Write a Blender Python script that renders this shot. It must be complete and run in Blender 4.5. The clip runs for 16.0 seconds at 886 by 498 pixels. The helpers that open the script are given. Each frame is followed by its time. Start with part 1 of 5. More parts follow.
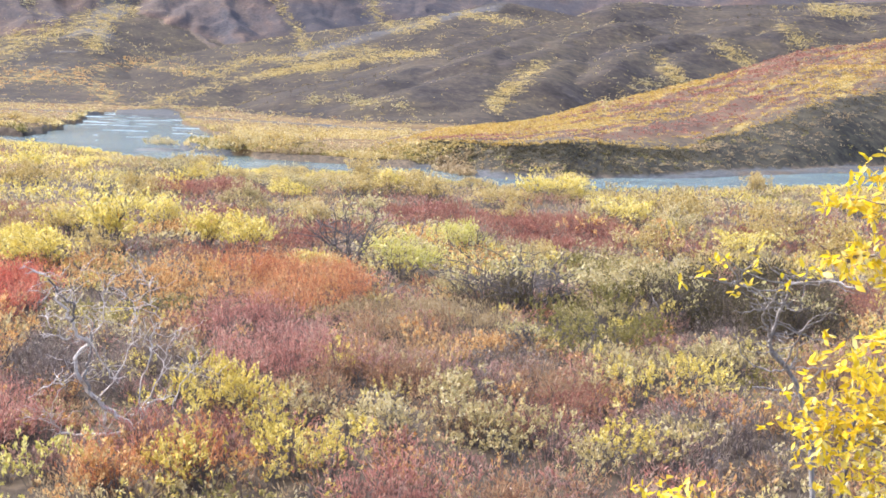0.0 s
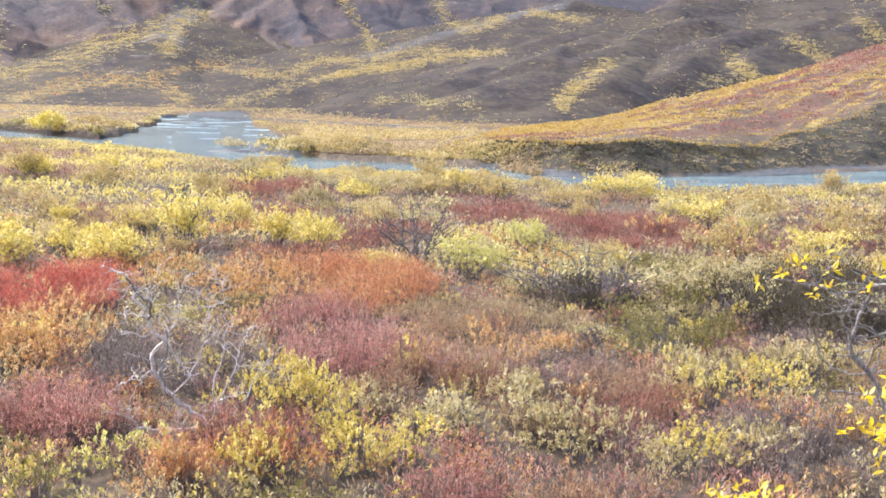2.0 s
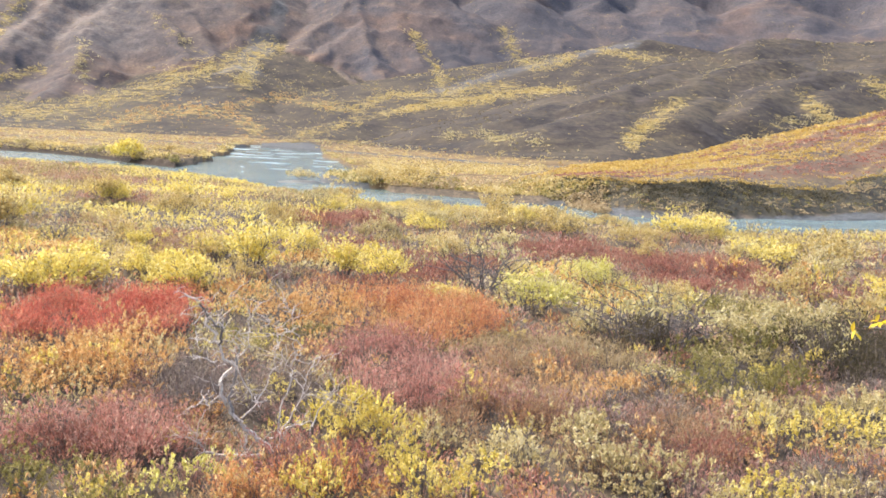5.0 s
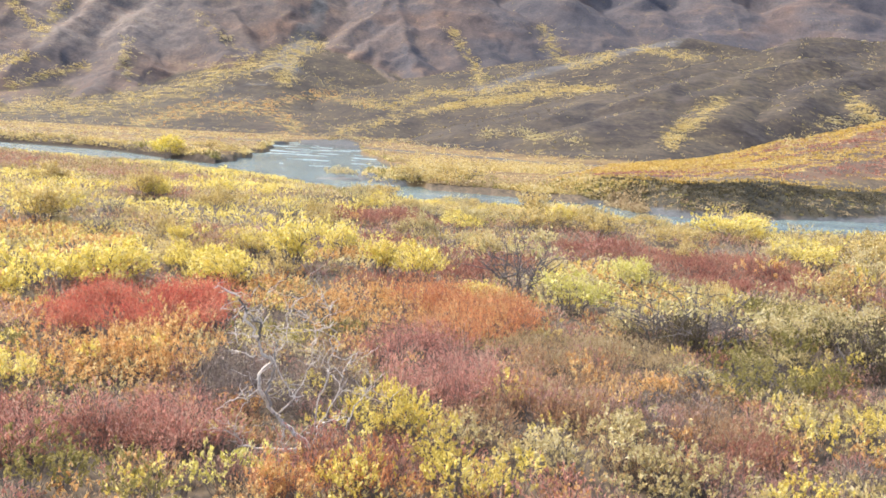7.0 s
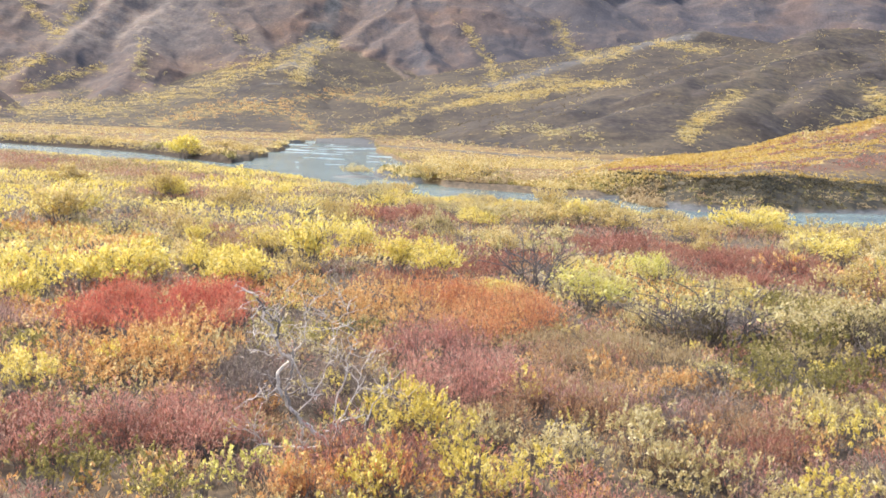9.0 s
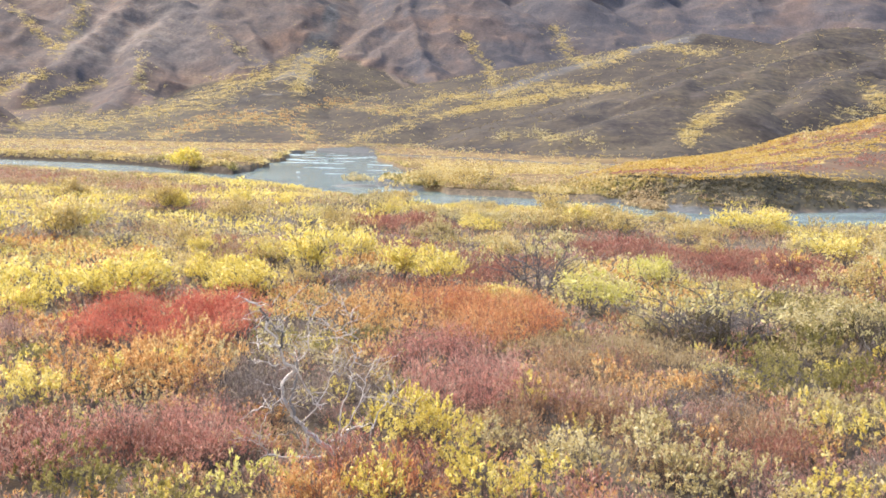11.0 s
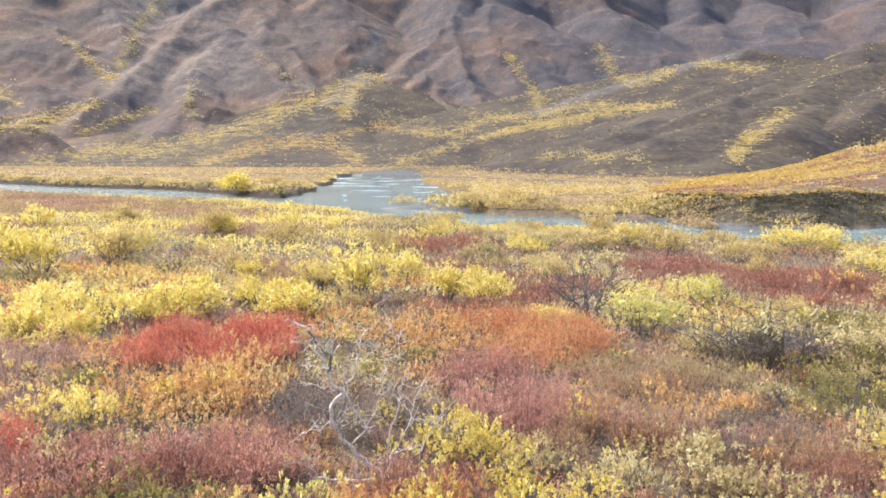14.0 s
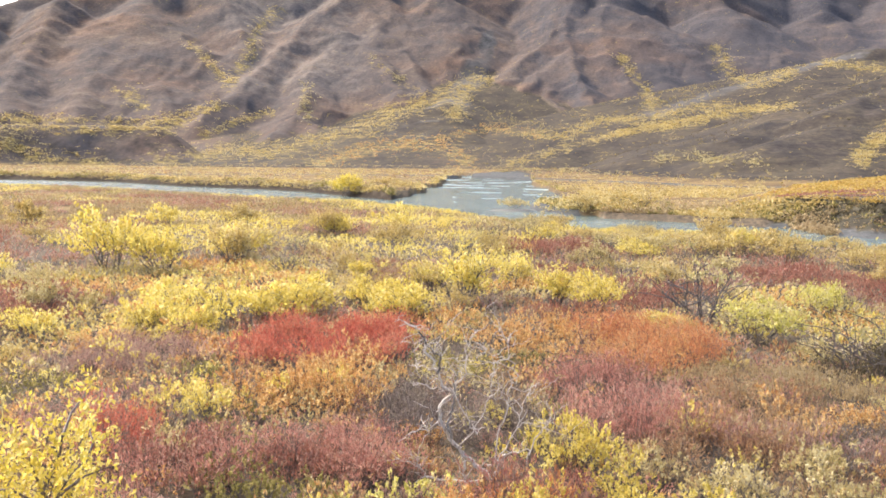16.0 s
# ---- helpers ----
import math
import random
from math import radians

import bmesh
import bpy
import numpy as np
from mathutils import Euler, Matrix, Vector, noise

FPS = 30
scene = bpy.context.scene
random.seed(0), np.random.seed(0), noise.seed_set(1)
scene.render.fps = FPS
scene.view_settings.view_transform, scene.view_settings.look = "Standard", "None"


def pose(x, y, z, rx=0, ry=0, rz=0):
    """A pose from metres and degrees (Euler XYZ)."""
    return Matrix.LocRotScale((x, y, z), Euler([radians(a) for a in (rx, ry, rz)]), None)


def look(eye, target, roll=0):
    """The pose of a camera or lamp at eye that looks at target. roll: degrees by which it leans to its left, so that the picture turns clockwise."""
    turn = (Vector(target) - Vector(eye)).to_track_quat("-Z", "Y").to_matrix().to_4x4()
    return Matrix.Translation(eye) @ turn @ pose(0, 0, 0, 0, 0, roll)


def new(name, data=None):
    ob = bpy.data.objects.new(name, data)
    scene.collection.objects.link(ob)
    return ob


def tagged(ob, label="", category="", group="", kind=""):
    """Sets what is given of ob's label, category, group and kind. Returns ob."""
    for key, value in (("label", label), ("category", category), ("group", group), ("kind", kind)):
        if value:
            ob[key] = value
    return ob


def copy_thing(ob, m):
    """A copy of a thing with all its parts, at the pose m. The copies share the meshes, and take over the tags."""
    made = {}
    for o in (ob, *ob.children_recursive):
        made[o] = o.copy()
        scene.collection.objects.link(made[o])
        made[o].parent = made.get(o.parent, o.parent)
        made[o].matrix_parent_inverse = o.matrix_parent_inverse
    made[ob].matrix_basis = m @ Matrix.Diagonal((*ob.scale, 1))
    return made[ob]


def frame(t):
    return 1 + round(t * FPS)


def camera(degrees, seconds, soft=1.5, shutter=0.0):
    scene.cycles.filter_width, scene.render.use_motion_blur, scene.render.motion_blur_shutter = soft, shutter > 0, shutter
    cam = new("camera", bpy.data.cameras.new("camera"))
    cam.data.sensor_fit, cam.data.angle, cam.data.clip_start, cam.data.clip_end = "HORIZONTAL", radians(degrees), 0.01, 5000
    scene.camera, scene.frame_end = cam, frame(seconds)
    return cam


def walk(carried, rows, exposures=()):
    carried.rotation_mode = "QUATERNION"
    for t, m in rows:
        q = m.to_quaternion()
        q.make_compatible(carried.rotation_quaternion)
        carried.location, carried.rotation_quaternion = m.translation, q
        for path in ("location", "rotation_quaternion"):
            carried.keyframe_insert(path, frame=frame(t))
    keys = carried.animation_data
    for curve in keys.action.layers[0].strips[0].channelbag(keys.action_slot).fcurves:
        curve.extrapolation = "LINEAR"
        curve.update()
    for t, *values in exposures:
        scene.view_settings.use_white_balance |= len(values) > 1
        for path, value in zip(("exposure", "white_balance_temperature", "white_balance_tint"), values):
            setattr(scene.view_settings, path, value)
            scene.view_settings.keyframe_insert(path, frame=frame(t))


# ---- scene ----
from collections import defaultdict

# camera: carried by hand, standing on the road bank, swaying a little
EYE = 7.0
cam = camera(50.4, 16.0, soft=1.65)
ROWS = [
    (0.0, 0.11, 0.07, -0.02, 0.00, -8.67, -2.00), (0.5, 0.11, 0.07, -0.02, -0.09, -8.59, -1.91), (1.0, 0.10, 0.06, -0.02, 1.02, -8.62, -1.70),
    (1.5, 0.09, 0.05, -0.02, 1.66, -8.84, -1.74), (2.0, 0.08, 0.04, -0.01, 3.99, -8.82, -1.39), (2.5, 0.06, 0.04, -0.01, 4.20, -8.92, -1.75),
    (3.0, 0.05, 0.04, 0.00, 7.54, -9.07, -1.64), (3.2, 0.06, 0.03, 0.00, 8.62, -8.19, -1.42), (5.3, -0.03, 0.02, -0.01, 8.16, -6.75, -2.74),
    (5.5, -0.03, 0.01, -0.01, 8.75, -6.68, -2.57), (6.0, -0.03, -0.00, -0.00, 9.34, -6.83, -2.73), (6.5, -0.03, -0.03, 0.00, 10.00, -6.95, -2.87),
    (7.0, -0.03, -0.03, 0.00, 10.39, -7.08, -2.94), (7.5, -0.03, -0.03, 0.01, 10.60, -7.26, -2.89), (8.0, -0.03, -0.04, 0.01, 10.93, -7.25, -2.52),
    (8.5, -0.04, -0.04, 0.01, 11.25, -7.35, -2.38), (11.0, -0.03, -0.02, 0.00, 11.31, -6.87, -1.08), (11.5, -0.03, -0.02, 0.00, 11.87, -6.78, -0.95),
    (12.0, -0.03, -0.02, 0.01, 12.00, -6.57, -0.73), (12.5, -0.02, -0.02, 0.01, 12.28, -6.44, -0.61), (13.0, -0.02, -0.01, 0.01, 12.35, -6.24, -0.43),
    (13.5, -0.03, -0.00, 0.00, 12.69, -6.00, -0.37), (14.0, -0.04, -0.01, 0.00, 14.04, -5.60, -0.11), (14.5, -0.03, -0.02, 0.01, 15.75, -4.56, 0.65),
    (15.0, -0.04, -0.03, 0.02, 16.63, -3.88, 0.26), (15.5, -0.07, -0.03, 0.01, 18.94, -4.82, -0.19), (16.0, -0.09, -0.03, 0.01, 20.69, -5.51, -0.37),
]
walk(cam, [(t, pose(x, y, EYE + z, 90 + pitch, roll, yaw)) for t, x, y, z, yaw, pitch, roll in ROWS],
     exposures=[(0.0, 1.61, 5950, 14), (3.2, 1.61, 6000, 14), (5.3, 1.60, 6480, 10), (13.5, 1.60, 6480, 10), (15.0, 1.53, 6450, 10), (15.5, 1.47, 6560, 11), (16.0, 1.53, 6830, 11)])

# light: hazy afternoon sun ahead and to the left
SUN_AZ, SUN_EL = 66.0, 46.0
world = bpy.data.worlds.new("world")
scene.world = world
world.use_nodes = True
wt = world.node_tree
sky = wt.nodes.new("ShaderNodeTexSky")
sky.sky_type = "NISHITA"
sky.sun_disc = False
sky.sun_elevation, sky.sun_rotation = radians(SUN_EL), radians(-SUN_AZ)
sky.dust_density, sky.air_density = 3.0, 1.0
wt.links.new(sky.outputs[0], wt.nodes["Background"].inputs[0])
wt.nodes["Background"].inputs[1].default_value = 0.15
sun = new("sun", bpy.data.lights.new("sun", "SUN"))
sun.data.energy, sun.data.angle, sun.data.color = 2.3, radians(14.0), (1.0, 0.95, 0.87)
sa, se = radians(SUN_AZ), radians(SUN_EL)
sun.matrix_world = look((-300 * math.sin(sa) * math.cos(se), 300 * math.cos(sa) * math.cos(se), 300 * math.sin(se)), (0, 0, 0))

rng = np.random.default_rng(7)


# ---- small tools ----
def smooth(e0, e1, v):
    t = np.clip((v - e0) / (e1 - e0), 0, 1)
    return t * t * (3 - 2 * t)


def vnoise(x, y, seed=0):
    """Smooth lattice noise, -1 to 1."""
    xi, yi = np.floor(x).astype(np.int64), np.floor(y).astype(np.int64)
    fx, fy = x - xi, y - yi
    fx, fy = fx * fx * fx * (fx * (fx * 6 - 15) + 10), fy * fy * fy * (fy * (fy * 6 - 15) + 10)

    def lattice(i, j):
        h = (i * 374761393 + j * 668265263 + seed * 974711) & 0xFFFFFFFF
        h = ((h ^ (h >> 13)) * 1274126177) & 0xFFFFFFFF
        return ((h ^ (h >> 16)) & 0xFFFF) / 32767.5 - 1
    a, b, c, d = lattice(xi, yi), lattice(xi + 1, yi), lattice(xi, yi + 1), lattice(xi + 1, yi + 1)
    return (a * (1 - fx) + b * fx) * (1 - fy) + (c * (1 - fx) + d * fx) * fy


def fbm(x, y, size, octaves=4, seed=0):
    total, amp = 0, 0.55
    for k in range(octaves):
        total = total + amp * vnoise(x / size + 17.3 * k, y / size - 9.1 * k, seed + k)
        amp, size = amp * 0.5, size * 0.5
    return total


def polar(x, y):
    return np.degrees(np.arctan2(-x, y)), np.hypot(x, y)


def place(az, r):
    a = np.radians(az)
    return -np.sin(a) * r, np.cos(a) * r


def link_mesh(name, verts, faces, mats, mat_index=None, parent=None, smooth_shade=False):
    """Object from arrays; faces: one (n, k) array or a list of them."""
    me = bpy.data.meshes.new(name)
    faces = faces if isinstance(faces, list) else [faces]
    faces = [f for f in faces if len(f)]
    me.vertices.add(len(verts))
    me.vertices.foreach_set("co", np.asarray(verts, dtype=np.float32).ravel())
    loops = np.concatenate([f.ravel() for f in faces]).astype(np.int32)
    sizes = np.concatenate([np.full(len(f), f.shape[1], dtype=np.int32) for f in faces])
    me.loops.add(len(loops))
    me.loops.foreach_set("vertex_index", loops)
    me.polygons.add(len(sizes))
    me.polygons.foreach_set("loop_start", np.concatenate([[0], np.cumsum(sizes)[:-1]]).astype(np.int32))
    if mat_index is not None:
        me.polygons.foreach_set("material_index", np.asarray(mat_index, dtype=np.int32))
    if smooth_shade:
        me.polygons.foreach_set("use_smooth", np.ones(len(sizes), dtype=bool))
    for m in (mats if isinstance(mats, (list, tuple)) else [mats]):
        me.materials.append(m)
    me.update(calc_edges=True)
    ob = new(name, me)
    if parent:
        ob.parent = parent
    return ob


# ---- materials ----
def nodes_of(name):
    m = bpy.data.materials.new(name)
    m.use_nodes = True
    nt = m.node_tree
    return m, nt, nt.nodes["Principled BSDF"]


def ramp_node(nt, fac, stops):
    rn = nt.nodes.new("ShaderNodeValToRGB")
    while len(rn.color_ramp.elements) < len(stops):
        rn.color_ramp.elements.new(0.5)
    for e, (p, c) in zip(rn.color_ramp.elements, stops):
        e.position, e.color = p, (*c, 1)
    nt.links.new(fac, rn.inputs[0])
    return rn.outputs[0]


def noise_node(nt, scale, detail=4, stretch=None, rough=0.6):
    tc = nt.nodes.new("ShaderNodeNewGeometry").outputs["Position"]
    if stretch:
        mp = nt.nodes.new("ShaderNodeMapping")
        mp.inputs["Scale"].default_value = stretch
        nt.links.new(tc, mp.inputs[0])
        tc = mp.outputs[0]
    n = nt.nodes.new("ShaderNodeTexNoise")
    n.inputs["Scale"].default_value, n.inputs["Detail"].default_value, n.inputs["Roughness"].default_value = scale, detail, rough
    nt.links.new(tc, n.inputs["Vector"])
    return n.outputs[0]


def mix_node(nt, fac, a, b, mode="MIX"):
    mx = nt.nodes.new("ShaderNodeMix")
    mx.data_type, mx.blend_type = "RGBA", mode
    for sock, v in ((mx.inputs[0], fac), (mx.inputs[6], a), (mx.inputs[7], b)):
        if isinstance(v, (int, float)):
            sock.default_value = v
        elif isinstance(v, tuple):
            sock.default_value = (*v, 1)
        else:
            nt.links.new(v, sock)
    return mx.outputs[2]


def math_node(nt, op, a, b=0.5, c=None):
    mn = nt.nodes.new("ShaderNodeMath")
    mn.operation = op
    for sock, v in zip(mn.inputs, (a, b, c)):
        if v is None:
            continue
        if isinstance(v, (int, float)):
            sock.default_value = v
        else:
            nt.links.new(v, sock)
    return mn.outputs[0]


def leaf_material(name, colours, through_light=0.4, patch_size=0.25):
    """Thin leaves: every leaf its own shade, slower drift of hue over the ground, light passing through."""
    m, nt, bsdf = nodes_of(name)
    island = nt.nodes.new("ShaderNodeNewGeometry").outputs["Random Per Island"]
    drift = math_node(nt, "ADD", noise_node(nt, patch_size, 3), noise_node(nt, 2.2, 2))
    fac = math_node(nt, "MULTIPLY_ADD", math_node(nt, "SUBTRACT", drift, 1.0), 1.0, math_node(nt, "MULTIPLY_ADD", island, 0.6, 0.2))
    n = len(colours)
    col = ramp_node(nt, fac, [((k + 0.3) / n, c) for k, c in enumerate(colours)])
    nt.links.new(col, bsdf.inputs["Base Color"])
    bsdf.inputs["Roughness"].default_value = 0.55
    bsdf.inputs["Specular IOR Level"].default_value = 0.12
    tr = nt.nodes.new("ShaderNodeBsdfTranslucent")
    nt.links.new(col, tr.inputs[0])
    mix = nt.nodes.new("ShaderNodeMixShader")
    mix.inputs[0].default_value = through_light
    nt.links.new(bsdf.outputs[0], mix.inputs[1])
    nt.links.new(tr.outputs[0], mix.inputs[2])
    nt.links.new(mix.outputs[0], nt.nodes["Material Output"].inputs[0])
    return m


LEAF = {
    "crimson": leaf_material("crimson_birch_leaf", [(0.3, 0.078, 0.057), (0.54, 0.138, 0.094), (0.62, 0.205, 0.133), (0.6, 0.32, 0.2)]),
    "pink": leaf_material("pink_birch_leaf", [(0.26, 0.115, 0.093), (0.47, 0.205, 0.162), (0.57, 0.285, 0.215), (0.55, 0.37, 0.275)]),
    "redorange": leaf_material("red_orange_leaf", [(0.34, 0.12, 0.065), (0.57, 0.22, 0.1), (0.65, 0.325, 0.15), (0.68, 0.46, 0.23)]),
    "orange": leaf_material("orange_leaf", [(0.35, 0.165, 0.065), (0.6, 0.315, 0.12), (0.69, 0.44, 0.18), (0.73, 0.57, 0.28)]),
    "rust": leaf_material("rust_leaf", [(0.22, 0.12, 0.08), (0.38, 0.21, 0.12), (0.46, 0.29, 0.16), (0.46, 0.35, 0.22)]),
    "brownred": leaf_material("brown_red_leaf", [(0.19, 0.08, 0.062), (0.33, 0.135, 0.1), (0.4, 0.19, 0.135), (0.41, 0.26, 0.175)]),
    "mauve": leaf_material("mauve_leaf", [(0.22, 0.125, 0.11), (0.39, 0.215, 0.175), (0.47, 0.29, 0.23), (0.48, 0.36, 0.27)]),
    "yellow": leaf_material("yellow_willow_leaf", [(0.45, 0.345, 0.085), (0.66, 0.52, 0.12), (0.755, 0.62, 0.18), (0.77, 0.675, 0.32)], 0.5),
    "bright": leaf_material("bright_yellow_leaf", [(0.46, 0.36, 0.06), (0.66, 0.52, 0.09), (0.75, 0.6, 0.13), (0.77, 0.66, 0.28)], 0.5),
    "lime": leaf_material("lime_yellow_leaf", [(0.36, 0.32, 0.09), (0.56, 0.5, 0.13), (0.66, 0.59, 0.19), (0.7, 0.63, 0.32)], 0.5),
    "gold": leaf_material("gold_leaf", [(0.3, 0.21, 0.08), (0.5, 0.37, 0.13), (0.6, 0.46, 0.19), (0.63, 0.53, 0.3)], 0.45),
    "pale": leaf_material("pale_straw_leaf", [(0.28, 0.225, 0.115), (0.48, 0.38, 0.165), (0.6, 0.49, 0.235), (0.66, 0.58, 0.36)], 0.4),
    "olive": leaf_material("olive_leaf", [(0.13, 0.11, 0.04), (0.22, 0.19, 0.06), (0.32, 0.27, 0.09), (0.42, 0.34, 0.14)]),
    "tan": leaf_material("tan_grass_blade", [(0.24, 0.16, 0.09), (0.36, 0.26, 0.14), (0.46, 0.34, 0.18), (0.5, 0.4, 0.25)]),
    "amber": leaf_material("amber_leaf", [(0.31, 0.19, 0.05), (0.49, 0.32, 0.08), (0.56, 0.39, 0.11), (0.6, 0.46, 0.2)], 0.4),
    # near-black: scrub on the cut bank, and painted shade in hollows on the plain
    "dark": leaf_material("dark_shade_scrub_leaf", [(0.035, 0.03, 0.022), (0.075, 0.062, 0.036), (0.12, 0.098, 0.05), (0.18, 0.14, 0.08)], 0.25),
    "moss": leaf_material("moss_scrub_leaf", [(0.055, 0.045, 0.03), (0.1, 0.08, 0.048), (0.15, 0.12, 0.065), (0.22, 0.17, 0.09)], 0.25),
    "twig": leaf_material("grey_twig_leaf", [(0.15, 0.115, 0.1), (0.25, 0.195, 0.17), (0.33, 0.26, 0.21), (0.42, 0.34, 0.24)], 0.2),
}


def bark_material(name, dark, light, scale=40):
    m, nt, bsdf = nodes_of(name)
    n = noise_node(nt, scale, 5, (1, 1, 0.25))
    col = ramp_node(nt, n, [(0.3, dark), (0.55, light), (0.75, tuple(min(1, c * 1.25) for c in light))])
    nt.links.new(col, bsdf.inputs["Base Color"])
    bsdf.inputs["Roughness"].default_value = 0.85
    b = nt.nodes.new("ShaderNodeBump")
    b.inputs["Strength"].default_value, b.inputs["Distance"].default_value = 0.6, 0.01
    nt.links.new(n, b.inputs["Height"])
    nt.links.new(b.outputs[0], bsdf.inputs["Normal"])
    return m


BARK_GREY = bark_material("weathered_grey_wood", (0.2, 0.15, 0.125), (0.7, 0.62, 0.54))
BARK_PALE = bark_material("pale_dry_twig_bark", (0.2, 0.16, 0.14), (0.62, 0.55, 0.49), 50)
BARK_MID = bark_material("grey_willow_bark", (0.1, 0.085, 0.08), (0.3, 0.27, 0.25), 60)
BARK_DARK = bark_material("dark_grey_bark", (0.05, 0.042, 0.04), (0.16, 0.135, 0.125))
BARK_BROWN = bark_material("brown_twig_bark", (0.07, 0.05, 0.045), (0.2, 0.15, 0.13))


def ground_material():
    m, nt, bsdf = nodes_of("tundra_ground")
    attr = {}
    for key in ("rock", "gravel", "gold", "scree", "heath", "olive", "gully", "slate", "pale_lift", "scrub", "face", "cut"):
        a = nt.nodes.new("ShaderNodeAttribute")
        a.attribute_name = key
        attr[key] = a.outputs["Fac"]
    fine, mid, big = noise_node(nt, 2.2, 6), noise_node(nt, 0.09, 6), noise_node(nt, 0.012, 5)
    streak = noise_node(nt, 0.045, 5, (1.0, 0.45, 0.6))
    soil = ramp_node(nt, fine, [(0.3, (0.05, 0.038, 0.03)), (0.5, (0.11, 0.085, 0.06)), (0.7, (0.19, 0.14, 0.09))])
    gold = ramp_node(nt, mid, [(0.3, (0.09, 0.06, 0.035)), (0.5, (0.17, 0.115, 0.055)), (0.62, (0.22, 0.155, 0.07)), (0.75, (0.19, 0.115, 0.06))])
    heath = ramp_node(nt, mid, [(0.3, (0.065, 0.042, 0.034)), (0.5, (0.11, 0.068, 0.048)), (0.7, (0.16, 0.105, 0.066))])
    mott = noise_node(nt, 0.03, 8, (1, 0.7, 1), 0.72)
    olive = ramp_node(nt, mott, [(0.34, (0.03, 0.026, 0.025)), (0.45, (0.053, 0.043, 0.035)), (0.53, (0.069, 0.055, 0.041)), (0.6, (0.09, 0.072, 0.048)), (0.7, (0.068, 0.05, 0.038))])
    olive = mix_node(nt, 1.0, olive, ramp_node(nt, noise_node(nt, 0.25, 5, (1, 0.7, 1), 0.75), [(0.3, (0.5, 0.5, 0.54)), (0.5, (0.9, 0.9, 0.92)), (0.68, (1.35, 1.27, 1.12))]), "MULTIPLY")
    blend = math_node(nt, "MULTIPLY_ADD", noise_node(nt, 0.09, 10, (1, 0.55, 0.5), 0.72), 0.6, math_node(nt, "MULTIPLY", noise_node(nt, 0.016, 4, (1, 0.7, 1), 0.55), 0.4))
    rock1 = ramp_node(nt, blend, [(0.36, (0.066, 0.057, 0.055)), (0.46, (0.096, 0.075, 0.068)), (0.54, (0.124, 0.091, 0.075)), (0.64, (0.16, 0.122, 0.092))])
    rock2 = ramp_node(nt, blend, [(0.36, (0.062, 0.058, 0.064)), (0.5, (0.078, 0.069, 0.072)), (0.64, (0.098, 0.084, 0.083))])
    steep = nt.nodes.new("ShaderNodeSeparateXYZ")
    nt.links.new(nt.nodes.new("ShaderNodeNewGeometry").outputs["Normal"], steep.inputs[0])
    cliff = math_node(nt, "MULTIPLY_ADD", steep.outputs["Z"], -1.0, math_node(nt, "MULTIPLY_ADD", attr["slate"], 0.25, math_node(nt, "MULTIPLY_ADD", big, 0.5, 1.0)))
    rock = mix_node(nt, ramp_node(nt, cliff, [(0.45, (0, 0, 0)), (0.6, (0.95, 0.95, 0.95))]), rock1, rock2)
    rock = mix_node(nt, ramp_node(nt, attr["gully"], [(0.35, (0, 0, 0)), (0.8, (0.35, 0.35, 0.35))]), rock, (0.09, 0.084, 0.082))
    rock = mix_node(nt, 1.0, rock, ramp_node(nt, noise_node(nt, 0.007, 4, None, 0.55), [(0.36, (0.82, 0.86, 0.93)), (0.5, (1, 1, 1)), (0.62, (1.17, 1.0, 0.88))]), "MULTIPLY")
    # paler grey rock; its colour also brightens slopes that lie in shade
    pale_lift = ramp_node(nt, blend, [(0.37, (0.1, 0.088, 0.082)), (0.5, (0.185, 0.155, 0.138)), (0.62, (0.25, 0.215, 0.185))])
    rock = mix_node(nt, math_node(nt, "MULTIPLY", attr["pale_lift"], ramp_node(nt, mid, [(0.35, (0.3, 0.3, 0.3)), (0.6, (1, 1, 1))])), rock, pale_lift)
    pebble = ramp_node(nt, fine, [(0.3, (0.045, 0.046, 0.046)), (0.5, (0.085, 0.086, 0.086)), (0.7, (0.135, 0.135, 0.132))])
    scree = ramp_node(nt, blend, [(0.38, (0.06, 0.056, 0.054)), (0.5, (0.095, 0.088, 0.084)), (0.62, (0.14, 0.128, 0.118))])

    def edge(a, source, w=0.5):
        v = math_node(nt, "MULTIPLY_ADD", math_node(nt, "SUBTRACT", source, 0.5), w * 2, a)
        return ramp_node(nt, v, [(0.35, (0, 0, 0)), (0.65, (1, 1, 1))])
    col = soil
    for key, layer, src in (("gold", gold, mid), ("olive", olive, mid), ("rock", rock, mid), ("scree", scree, streak), ("heath", heath, mid), ("gravel", pebble, mid)):
        col = mix_node(nt, edge(attr[key], src), col, layer)
    speck = noise_node(nt, 0.5, 4, (1, 0.7, 1), 0.7)
    low_scrub = ramp_node(nt, speck, [(0.35, (0.1, 0.075, 0.035)), (0.5, (0.26, 0.19, 0.07)), (0.65, (0.4, 0.3, 0.11))])
    col = mix_node(nt, edge(attr["scrub"], noise_node(nt, 0.1, 8, None, 0.8), 1.8), col, low_scrub)
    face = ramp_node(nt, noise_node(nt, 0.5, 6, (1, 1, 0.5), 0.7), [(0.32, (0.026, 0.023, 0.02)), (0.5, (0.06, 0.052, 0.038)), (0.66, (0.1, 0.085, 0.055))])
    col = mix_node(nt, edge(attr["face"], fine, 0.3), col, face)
    col = mix_node(nt, edge(attr["cut"], fine, 0.3), col, ramp_node(nt, fine, [(0.35, (0.018, 0.014, 0.011)), (0.65, (0.07, 0.05, 0.036))]))
